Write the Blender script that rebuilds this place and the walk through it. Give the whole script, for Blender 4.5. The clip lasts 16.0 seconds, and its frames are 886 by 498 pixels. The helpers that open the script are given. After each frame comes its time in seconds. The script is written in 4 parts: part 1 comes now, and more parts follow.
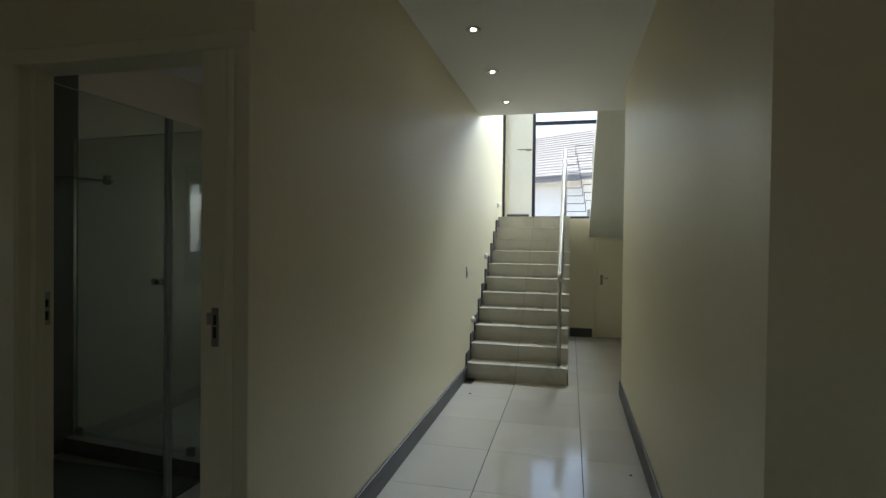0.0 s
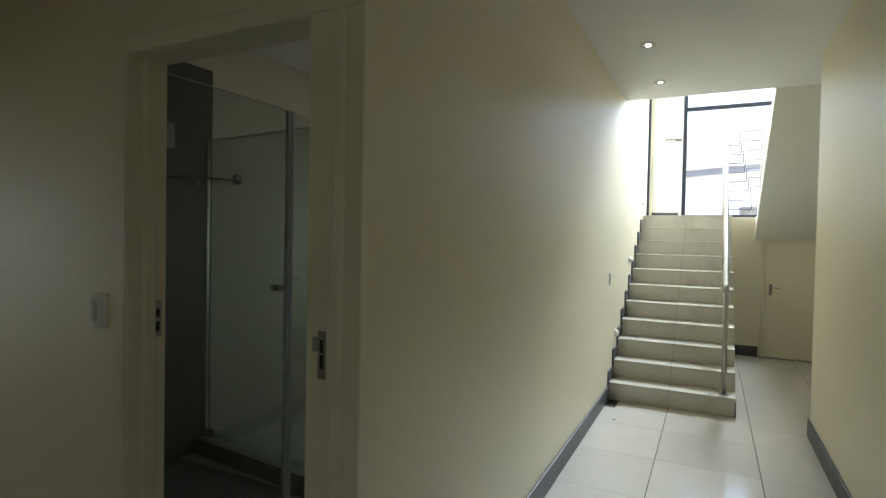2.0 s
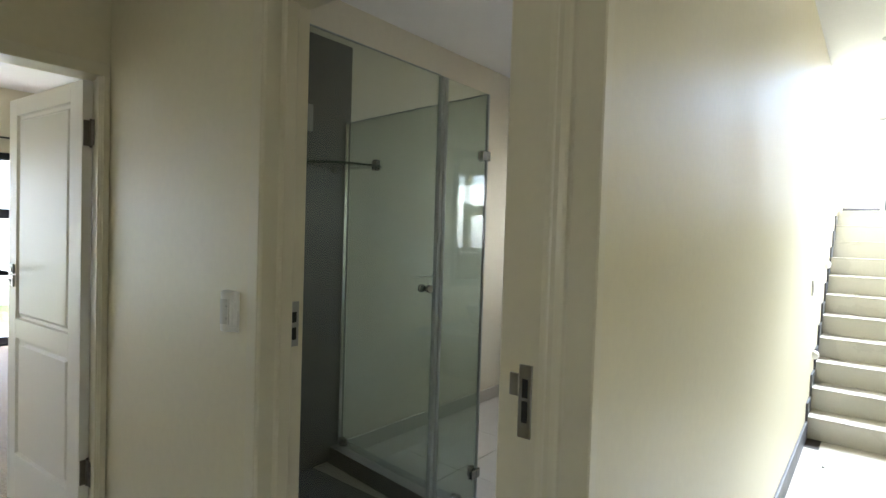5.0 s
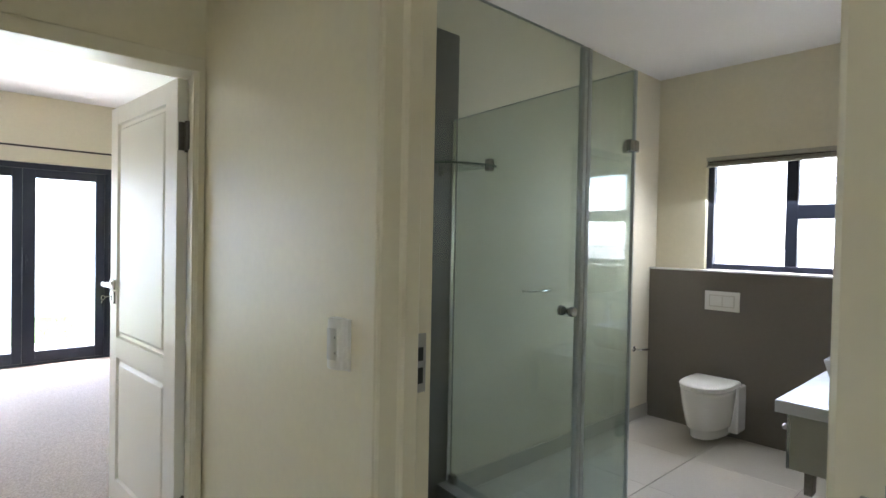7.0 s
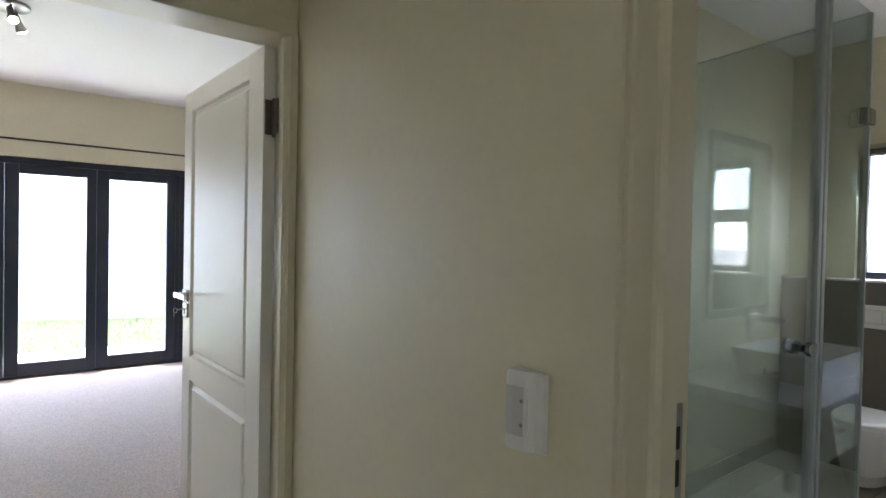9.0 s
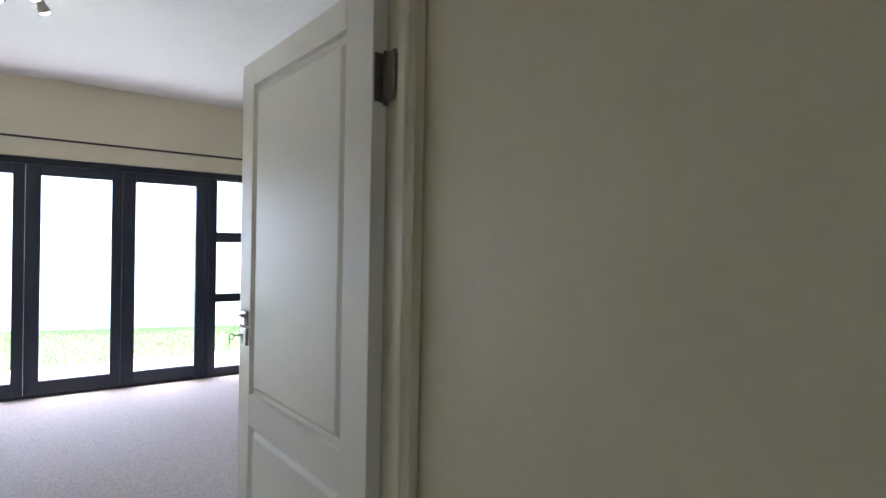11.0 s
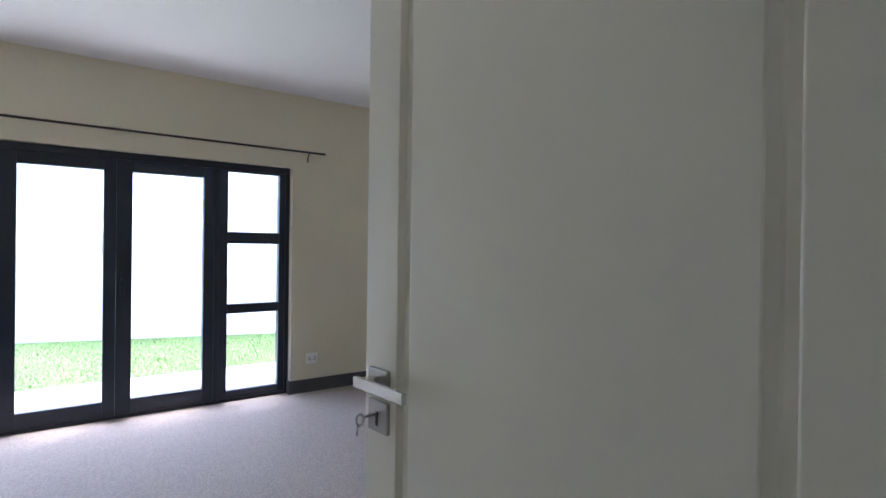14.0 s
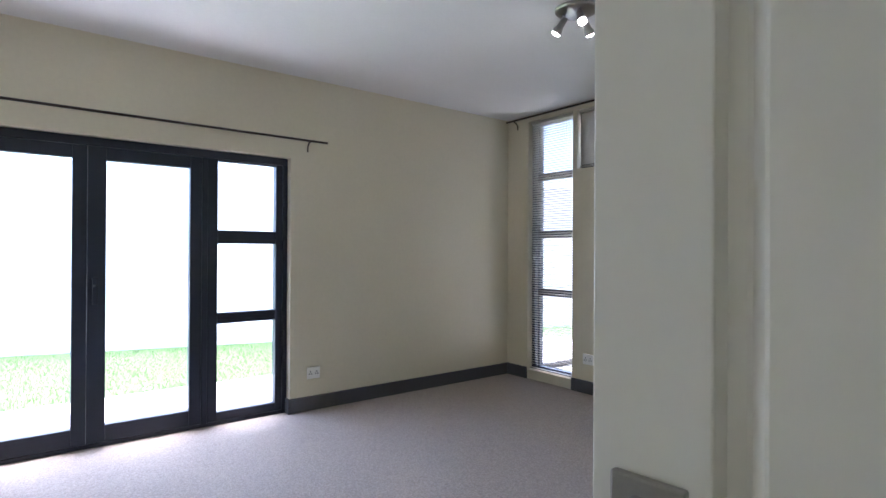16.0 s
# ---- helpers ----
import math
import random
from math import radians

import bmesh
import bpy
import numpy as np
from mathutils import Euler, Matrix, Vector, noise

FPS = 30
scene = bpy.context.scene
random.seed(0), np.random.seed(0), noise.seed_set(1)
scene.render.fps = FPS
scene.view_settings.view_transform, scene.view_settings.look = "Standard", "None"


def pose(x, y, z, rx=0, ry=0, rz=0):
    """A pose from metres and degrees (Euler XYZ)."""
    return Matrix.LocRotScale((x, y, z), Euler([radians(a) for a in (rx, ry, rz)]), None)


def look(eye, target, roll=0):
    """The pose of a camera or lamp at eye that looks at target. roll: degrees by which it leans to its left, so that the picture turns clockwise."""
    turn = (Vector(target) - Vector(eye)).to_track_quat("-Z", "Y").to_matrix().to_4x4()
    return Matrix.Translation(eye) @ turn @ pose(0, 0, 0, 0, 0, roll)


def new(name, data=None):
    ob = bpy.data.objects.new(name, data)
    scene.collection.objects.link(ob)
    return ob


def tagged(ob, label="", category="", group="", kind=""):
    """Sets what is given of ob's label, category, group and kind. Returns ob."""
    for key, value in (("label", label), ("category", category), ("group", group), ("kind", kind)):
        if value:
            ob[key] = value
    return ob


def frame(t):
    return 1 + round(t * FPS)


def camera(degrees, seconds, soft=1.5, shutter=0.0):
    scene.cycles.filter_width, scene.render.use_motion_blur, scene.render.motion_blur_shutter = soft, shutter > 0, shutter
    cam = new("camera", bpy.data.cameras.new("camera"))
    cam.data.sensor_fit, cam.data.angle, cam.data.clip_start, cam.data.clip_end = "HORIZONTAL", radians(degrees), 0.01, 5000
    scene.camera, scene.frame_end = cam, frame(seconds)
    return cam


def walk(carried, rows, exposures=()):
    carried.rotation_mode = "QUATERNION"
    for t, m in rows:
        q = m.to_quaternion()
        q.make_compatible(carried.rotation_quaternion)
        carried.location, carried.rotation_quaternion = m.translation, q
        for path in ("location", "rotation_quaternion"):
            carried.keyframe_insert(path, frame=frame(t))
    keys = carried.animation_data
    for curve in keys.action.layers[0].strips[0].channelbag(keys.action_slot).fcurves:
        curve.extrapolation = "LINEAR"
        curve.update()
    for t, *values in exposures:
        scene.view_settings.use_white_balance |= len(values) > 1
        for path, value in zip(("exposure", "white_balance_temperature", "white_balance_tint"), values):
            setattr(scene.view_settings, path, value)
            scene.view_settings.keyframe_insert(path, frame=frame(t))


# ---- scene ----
cam = camera(78.8, 16.0)
PATH = [
    (0, (0.105, 0.518, 1.412), (-0.354, 2.465, 1.381), 0.7),
    (0.5, (0.056, 0.65, 1.418), (-0.461, 2.582, 1.388), 0.8),
    (1, (0.005, 0.745, 1.435), (-0.574, 2.659, 1.4), 0.9),
    (1.5, (-0.043, 0.835, 1.443), (-0.746, 2.707, 1.405), 0.9),
    (2, (-0.109, 0.936, 1.438), (-1.001, 2.726, 1.395), 1.1),
    (2.5, (-0.145, 1.003, 1.43), (-1.118, 2.75, 1.385), 1.1),
    (3, (-0.218, 1.065, 1.424), (-1.238, 2.784, 1.377), 1.2),
    (3.5, (-0.306, 1.128, 1.423), (-1.375, 2.818, 1.379), 1.2),
    (4, (-0.411, 1.182, 1.421), (-1.531, 2.838, 1.377), 1.3),
    (4.2, (-0.444, 1.18, 1.409), (-1.586, 2.821, 1.36), 1.6),
    (6.3, (-0.816, 1.419, 1.407), (-2.232, 2.831, 1.363), 1.0),
    (6.5, (-0.861, 1.408, 1.396), (-2.292, 2.804, 1.357), 1.04),
    (7, (-0.964, 1.438, 1.402), (-2.444, 2.782, 1.368), 1.11),
    (7.5, (-1.076, 1.46, 1.401), (-2.597, 2.759, 1.369), 1.21),
    (8, (-1.193, 1.475, 1.403), (-2.748, 2.732, 1.37), 1.2),
    (8.5, (-1.323, 1.49, 1.4), (-2.904, 2.715, 1.368), 1.18),
    (9, (-1.484, 1.52, 1.407), (-3.089, 2.713, 1.376), 1.15),
    (11.5, (-2.218, 1.509, 1.403), (-3.855, 2.659, 1.394), 1.05),
    (12, (-2.376, 1.504, 1.396), (-4.01, 2.657, 1.389), 1.02),
    (12.5, (-2.563, 1.486, 1.393), (-4.191, 2.647, 1.383), 0.83),
    (13, (-2.722, 1.47, 1.389), (-4.344, 2.641, 1.383), 0.85),
    (13.5, (-2.866, 1.489, 1.39), (-4.483, 2.667, 1.384), 0.72),
    (14, (-3.044, 1.519, 1.401), (-4.655, 2.704, 1.393), 0.77),
    (14.5, (-3.203, 1.539, 1.387), (-4.804, 2.738, 1.382), 0.62),
    (15, (-3.354, 1.569, 1.382), (-4.949, 2.775, 1.379), 0.6),
    (15.5, (-3.528, 1.6, 1.372), (-5.116, 2.815, 1.373), 0.26),
    (16, (-3.645, 1.623, 1.355), (-5.223, 2.851, 1.363), 0.31),
]
EXPOSURES = [(0, 2.1, 6500, 8), (1.5, 2.7, 6500, 8), (2.5, 3.25, 6450, 10), (4, 3.96, 6350, 11), (6.5, 5.0, 6050, 15), (9, 4.42, 5900, 17), (12.5, 3.92, 5500, 20), (13.5, 3.7, 5500, 20), (14.5, 3.85, 5450, 19), (16, 4.06, 5450, 19)]
walk(cam, [(t, look(eye, target, roll)) for t, eye, target, roll in PATH], EXPOSURES)

# ---- world and sun ----
world = bpy.data.worlds.new("overcast_sky")
scene.world = world
world.use_nodes = True
wt = world.node_tree
sky = wt.nodes.new("ShaderNodeTexSky")
sky.sky_type = "NISHITA"
sky.sun_disc = False
sky.sun_elevation = radians(85)
sky.sun_rotation = radians(-55)
sky.air_density, sky.dust_density, sky.ozone_density = 1.0, 4.0, 1.0
wt.nodes["Background"].inputs["Strength"].default_value = 0.15
wt.links.new(sky.outputs[0], wt.nodes["Background"].inputs["Color"])
sun = new("sun", bpy.data.lights.new("sun", "SUN"))
sun.data.energy, sun.data.angle, sun.data.color = 1.1, radians(30), (1.0, 0.98, 0.95)
sun.matrix_world = look((0, 0, 0), (0.07, -0.05, -1.0))


def lamp(name, kind, m, watts, colour, size):
    o = new(name, bpy.data.lights.new(name, kind))
    o.data.energy, o.data.color = watts, colour
    if kind == "AREA":
        o.data.shape, o.data.size, o.data.size_y = "RECTANGLE", *size
    else:
        o.data.shadow_soft_size = size
    o.matrix_world = m
    return o


# sky light through the upper part of the stair window
lamp("stair_window_skylight", "AREA", look((0.62, 9.4, 4.45), (-0.1, 5.2, 0.8)), 27, (0.78, 0.895, 1.0), (1.1, 1.3)).data.spread = radians(110)
# fill lamp at an unseen hall window, both added to brighten the hall
lamp("hall_fill_lamp", "AREA", look((1.05, -1.99, 1.52), (0.9, 2.0, 1.3)), 0.38, (1.0, 1.0, 0.78), (0.8, 0.95))
# sky light through the glazed bedroom doors
lamp("bedroom_doors_skylight", "AREA", look((-7.992, 1.45, 1.1), (-4.0, 1.6, 0.7)), 1.5, (0.93, 0.97, 1.0), (3.6, 1.9)).data.spread = radians(140)
# sky light through the obscured bathroom window
lamp("bath_window_skylight", "AREA", look((-2.2, 5.93, 1.63), (-2.2, 4.9, 0.25)), 1.05, (0.92, 0.97, 0.97), (1.0, 0.84))


# ---- materials ----
def material(name, base, rough=0.5, metal=0.0, vary=0.08, scale=6.0, fine=120.0, bump=0.0, bump_scale=200.0, coat=0.0, random_piece=0.0, gloss_vary=0.05, sheen=0.0):
    """A painted or solid surface: two scales of tone, relief and uneven gloss."""
    m = bpy.data.materials.new(name)
    m.use_nodes = True
    n, l = m.node_tree.nodes, m.node_tree.links
    bsdf = n["Principled BSDF"]
    bsdf.inputs["Metallic"].default_value = metal
    bsdf.inputs["Coat Weight"].default_value = coat
    bsdf.inputs["Sheen Weight"].default_value = sheen
    bsdf.inputs["Sheen Roughness"].default_value = 0.5
    geo = n.new("ShaderNodeNewGeometry")
    big, small = n.new("ShaderNodeTexNoise"), n.new("ShaderNodeTexNoise")
    for t, s in ((big, scale), (small, fine)):
        t.inputs["Scale"].default_value = s
        t.inputs["Detail"].default_value = 4
        l.new(geo.outputs["Position"], t.inputs["Vector"])
    add = n.new("ShaderNodeMath")
    add.operation = "ADD"
    l.new(big.outputs["Fac"], add.inputs[0])
    l.new(small.outputs["Fac"], add.inputs[1])
    ramp = n.new("ShaderNodeMapRange")
    ramp.inputs["From Min"].default_value, ramp.inputs["From Max"].default_value = 0.6, 1.4
    ramp.inputs["To Min"].default_value, ramp.inputs["To Max"].default_value = 1 - vary, 1 + vary
    l.new(add.outputs[0], ramp.inputs["Value"])
    tone = ramp.outputs[0]
    if random_piece:
        info = n.new("ShaderNodeObjectInfo")
        r2 = n.new("ShaderNodeMapRange")
        r2.inputs["To Min"].default_value, r2.inputs["To Max"].default_value = 1 - random_piece, 1 + random_piece
        l.new(info.outputs["Random"], r2.inputs["Value"])
        mul = n.new("ShaderNodeMath")
        mul.operation = "MULTIPLY"
        l.new(tone, mul.inputs[0])
        l.new(r2.outputs[0], mul.inputs[1])
        tone = mul.outputs[0]
    colour = n.new("ShaderNodeVectorMath")
    colour.operation = "SCALE"
    colour.inputs[0].default_value = base
    l.new(tone, colour.inputs["Scale"])
    l.new(colour.outputs[0], bsdf.inputs["Base Color"])
    rr = n.new("ShaderNodeMapRange")
    rr.inputs["From Min"].default_value, rr.inputs["From Max"].default_value = 0.3, 0.7
    rr.inputs["To Min"].default_value, rr.inputs["To Max"].default_value = max(rough - gloss_vary, 0.02), min(rough + gloss_vary, 1)
    l.new(big.outputs["Fac"], rr.inputs["Value"])
    l.new(rr.outputs[0], bsdf.inputs["Roughness"])
    if bump:
        rel = n.new("ShaderNodeTexNoise")
        rel.inputs["Scale"].default_value = bump_scale
        rel.inputs["Detail"].default_value = 3
        l.new(geo.outputs["Position"], rel.inputs["Vector"])
        b = n.new("ShaderNodeBump")
        b.inputs["Strength"].default_value = bump
        b.inputs["Distance"].default_value = 0.003
        l.new(rel.outputs["Fac"], b.inputs["Height"])
        l.new(b.outputs[0], bsdf.inputs["Normal"])
    return m


def glass(name, tint=(0.93, 0.98, 0.95), rough=0.0, reflect=0.0):
    """Thin clear pane: light passes straight through, with a mirror gloss by Fresnel."""
    m = bpy.data.materials.new(name)
    m.use_nodes = True
    n, l = m.node_tree.nodes, m.node_tree.links
    n.remove(n["Principled BSDF"])
    out = n["Material Output"]
    clear, gloss, mix, edge = n.new("ShaderNodeBsdfTransparent"), n.new("ShaderNodeBsdfGlossy"), n.new("ShaderNodeMixShader"), n.new("ShaderNodeLayerWeight")
    power, gain = n.new("ShaderNodeMath"), n.new("ShaderNodeMath")
    power.operation, gain.operation = "POWER", "MULTIPLY_ADD"
    edge.inputs["Blend"].default_value = 0.5
    power.inputs[1].default_value = 5.0
    gain.inputs[1].default_value, gain.inputs[2].default_value = 0.9, 0.04 + reflect
    l.new(edge.outputs["Facing"], power.inputs[0])
    l.new(power.outputs[0], gain.inputs[0])
    clear.inputs["Color"].default_value = (*tint, 1)
    gloss.inputs["Roughness"].default_value = rough
    l.new(gain.outputs[0], mix.inputs[0])
    l.new(clear.outputs[0], mix.inputs[1])
    l.new(gloss.outputs[0], mix.inputs[2])
    l.new(mix.outputs[0], out.inputs["Surface"])
    return m


def glowing(name, colour, strength):
    m = bpy.data.materials.new(name)
    m.use_nodes = True
    b = m.node_tree.nodes["Principled BSDF"]
    b.inputs["Base Color"].default_value = (0.8, 0.8, 0.8, 1)
    b.inputs["Emission Color"].default_value = (*colour, 1)
    b.inputs["Emission Strength"].default_value = strength
    return m


BATH_CREAM = material("matte_cream_bathroom_paint", (0.69, 0.635, 0.51), 0.75, vary=0.03, scale=1.6, fine=35, bump=0.1, bump_scale=160)
# wall cream whitened: the stairwell's bluish daylight is put into the colour
STAIR_DAYLIT_CREAM = material("cream_paint_with_stair_daylight", (0.77, 0.755, 0.685), 0.5, vary=0.03, scale=1.6, fine=35, bump=0.1, bump_scale=160)
CREAM = material("cream_wall_paint", (0.69, 0.633, 0.475), 0.42, vary=0.035, scale=1.6, fine=35, bump=0.12, bump_scale=160)
# same cream made yellower, with the hall's olive light put into the colour
HALL_LIT_CREAM = material("cream_paint_with_yellow_hall_light", (0.7, 0.634, 0.452), 0.42, vary=0.035, scale=1.6, fine=35, bump=0.12, bump_scale=160)
WHITE_CEIL = material("white_ceiling_paint", (0.78, 0.77, 0.75), 0.7, vary=0.03, scale=2, fine=60, bump=0.1, bump_scale=220)
GLOSS_CREAM = material("cream_gloss_paint", (0.70, 0.64, 0.475), 0.32, vary=0.02, scale=2.5, fine=60, bump=0.04, bump_scale=60, gloss_vary=0.01)
DOOR_WHITE = material("white_door_paint", (0.80, 0.77, 0.695), 0.36, vary=0.012, scale=2, fine=70, bump=0.04, bump_scale=70, gloss_vary=0.01)
SKIRT = material("dark_grey_skirting", (0.07, 0.07, 0.078), 0.45, vary=0.12, scale=8, fine=90)
TILE = material("cream_porcelain_tile", (0.56, 0.525, 0.46), 0.12, vary=0.05, scale=3, fine=70, random_piece=0.04)
STEP_TILE = material("cream_step_tile", (0.57, 0.54, 0.465), 0.3, vary=0.05, scale=4, fine=80, random_piece=0.04)
GROUT = material("dark_grout", (0.07, 0.06, 0.055), 0.9, vary=0.15, scale=20)
JOINT = material("pale_grout", (0.27, 0.245, 0.21), 0.9, vary=0.12, scale=20)
GREY_TILE = material("dark_grey_wall_tile", (0.105, 0.1, 0.095), 0.35, vary=0.06, scale=3, fine=60)
KERB_TOP = material("grey_kerb_capping", (0.2, 0.195, 0.18), 0.35, vary=0.08, scale=10)
GREY_PANEL = material("grey_brown_cistern_cladding", (0.17, 0.15, 0.125), 0.45, vary=0.05, scale=3, fine=60)
MOSAIC = material("grey_shower_floor", (0.09, 0.09, 0.09), 0.5, vary=0.15, scale=15)
STEEL = material("brushed_steel", (0.4, 0.385, 0.36), 0.34, 1.0, vary=0.06, scale=30, fine=300)
HINGE = material("dull_dark_steel", (0.2, 0.175, 0.15), 0.45, 0.8, vary=0.15, scale=60)
DARK_CHROME = material("smoky_chrome", (0.33, 0.33, 0.325), 0.16, 1.0, vary=0.05, scale=20)
CHROME = material("chrome", (0.75, 0.75, 0.76), 0.1, 1.0, vary=0.03, scale=20)
# near black for the shade inside small holes, and for the floor caps
HOLE_CAP_BLACK = material("hole_shade_and_cap_black", (0.02, 0.02, 0.02), 0.6)
ALU = material("charcoal_powder_coated_aluminium", (0.014, 0.018, 0.034), 0.45, vary=0.1, scale=12, fine=150)
CERAMIC = material("white_glazed_ceramic", (0.8, 0.79, 0.76), 0.12, vary=0.015, scale=5, coat=0.4, gloss_vary=0.01)
PLASTIC = material("white_plastic", (0.84, 0.825, 0.78), 0.3, vary=0.012, scale=5, gloss_vary=0.01)
GROOVE_GREY = material("grey_groove_shade", (0.6, 0.58, 0.53), 0.35, vary=0.02)
WORKTOP = material("white_vanity_top", (0.74, 0.73, 0.74), 0.22, vary=0.03, scale=10)
CABINET = material("cream_cabinet_board", (0.5, 0.48, 0.4), 0.35, vary=0.04, scale=5)
SLAT = material("beige_blind_slat", (0.42, 0.39, 0.32), 0.4, vary=0.05, scale=10)
ROD = material("dark_brown_iron_rod", (0.05, 0.04, 0.035), 0.45, 0.6, vary=0.15, scale=30)
RIM_GREEN = material("dark_green_glass_edge", (0.03, 0.05, 0.042), 0.2, vary=0.05, scale=20)
SEAL = material("grey_seal_strip", (0.36, 0.385, 0.385), 0.4, vary=0.05, scale=20)
RENDER_WHITE = material("white_plastered_outside_wall", (0.78, 0.77, 0.74), 0.8, vary=0.05, scale=2, fine=40, bump=0.2, bump_scale=80)
PAVING = material("pale_concrete_paving", (0.5, 0.48, 0.45), 0.85, vary=0.1, scale=3, fine=60, bump=0.2, random_piece=0.06)
EARTH = material("pale_earth_ground", (0.24, 0.22, 0.19), 0.95, vary=0.15, scale=1, fine=40, bump=0.3)
SOIL = material("green_turf_ground", (0.085, 0.14, 0.04), 0.95, vary=0.25, scale=2, fine=60, bump=0.4)
BLADE = material("grass_blade", (0.13, 0.205, 0.068), 0.6, vary=0.3, scale=2, fine=30)
ROOF = material("grey_roof_tile", (0.2, 0.19, 0.185), 0.7, vary=0.1, scale=3, fine=30, random_piece=0.06)
FASCIA = material("grey_fascia", (0.18, 0.18, 0.2), 0.5, vary=0.05)
PANE = glass("window_glass", (0.97, 0.98, 0.97))
SHOWER_GLASS = glass("green_tinted_shower_glass", (0.86, 0.905, 0.89), reflect=0.025)
FROSTED = glass("obscured_window_glass", (0.9, 0.91, 0.92), 0.2)
SWITCH_DARK = material("mid_grey_plastic", (0.3, 0.29, 0.27), 0.4, vary=0.02)
SWITCH_PALE = material("pale_switch_plastic", (0.62, 0.61, 0.57), 0.35, vary=0.02)
MIRROR = material("silver_mirror", (0.85, 0.87, 0.86), 0.02, 1.0, vary=0.01)
BULB = glowing("lit_bulb", (1.0, 0.93, 0.78), 6)
CARPET = material("beige_loop_carpet", (0.405, 0.335, 0.275), 0.95, vary=0.5, scale=95, fine=260, bump=1.0, bump_scale=240, sheen=0.1)


# ---- mesh helpers ----
def box(bm, x0, x1, y0, y1, z0, z1, bevel=0.0):
    made = bmesh.ops.create_cube(bm, size=1, matrix=Matrix.LocRotScale(((x0 + x1) / 2, (y0 + y1) / 2, (z0 + z1) / 2), None, (x1 - x0, y1 - y0, z1 - z0)))
    if bevel:
        edges = {e for v in made["verts"] for e in v.link_edges}
        bmesh.ops.bevel(bm, geom=list(edges), offset=bevel, segments=2, affect="EDGES", profile=0.5)
    return bm


def cube(x0, x1, y0, y1, z0, z1, bevel=0.0):
    return box(bmesh.new(), x0, x1, y0, y1, z0, z1, bevel)


def tube(bm, points, radius, sides=12):
    """A round bar along a line of points, with closed ends."""
    points = [Vector(p) for p in points]
    rings = []
    for i, p in enumerate(points):
        a = points[max(i - 1, 0)]
        b = points[min(i + 1, len(points) - 1)]
        q = (b - a).to_track_quat("Z", "Y").to_matrix()
        rings.append([bm.verts.new(p + q @ Vector((radius * math.cos(2 * math.pi * k / sides), radius * math.sin(2 * math.pi * k / sides), 0))) for k in range(sides)])
    for r, s in zip(rings, rings[1:]):
        for k in range(sides):
            bm.faces.new((r[k], r[(k + 1) % sides], s[(k + 1) % sides], s[k])).smooth = True
    bm.faces.new(list(reversed(rings[0])))
    bm.faces.new(rings[-1])
    return bm


def turned(bm, profile, m, sides=24):
    """A turned shape from (radius, height) pairs, set by the pose m."""
    rings = [[bm.verts.new(m @ Vector((r * math.cos(2 * math.pi * k / sides), r * math.sin(2 * math.pi * k / sides), z))) for k in range(sides)] for r, z in profile]
    for a, b in zip(rings, rings[1:]):
        for k in range(sides):
            bm.faces.new((a[k], a[(k + 1) % sides], b[(k + 1) % sides], b[k])).smooth = True
    bm.faces.new(list(reversed(rings[0])))
    bm.faces.new(rings[-1])
    return bm


def slab(outline, axis, a, b):
    """A flat outline of (u, v) pushed from a to b along an axis."""
    bm = bmesh.new()
    place = {"x": lambda u, v, w: (w, u, v), "y": lambda u, v, w: (u, w, v), "z": lambda u, v, w: (u, v, w)}[axis]
    low = [bm.verts.new(place(u, v, a)) for u, v in outline]
    top = [bm.verts.new(place(u, v, b)) for u, v in outline]
    n = len(outline)
    for i in range(n):
        bm.faces.new((low[i], low[(i + 1) % n], top[(i + 1) % n], top[i]))
    bm.faces.new(list(reversed(low)))
    bm.faces.new(top)
    bmesh.ops.recalc_face_normals(bm, faces=bm.faces)
    return bm


def part(name, bm, mat, parent=None, label=""):
    me = bpy.data.meshes.new(name)
    bmesh.ops.recalc_face_normals(bm, faces=bm.faces)
    bm.to_mesh(me)
    bm.free()
    me.materials.append(mat)
    ob = new(name, me)
    if parent is not None:
        ob.parent = parent
        if parent.type == "EMPTY":
            ob.matrix_parent_inverse = parent.matrix_basis.inverted()
    if label:
        ob["label"] = label
    return ob


def empty(name, x, y, z, rz=0.0):
    ob = new(name)
    ob.empty_display_size = 0.05
    ob.matrix_world = pose(x, y, z, 0, 0, rz)
    bpy.context.view_layer.update()
    return ob


def structure(ob, label, category):
    return tagged(ob, label, category, kind="structure")


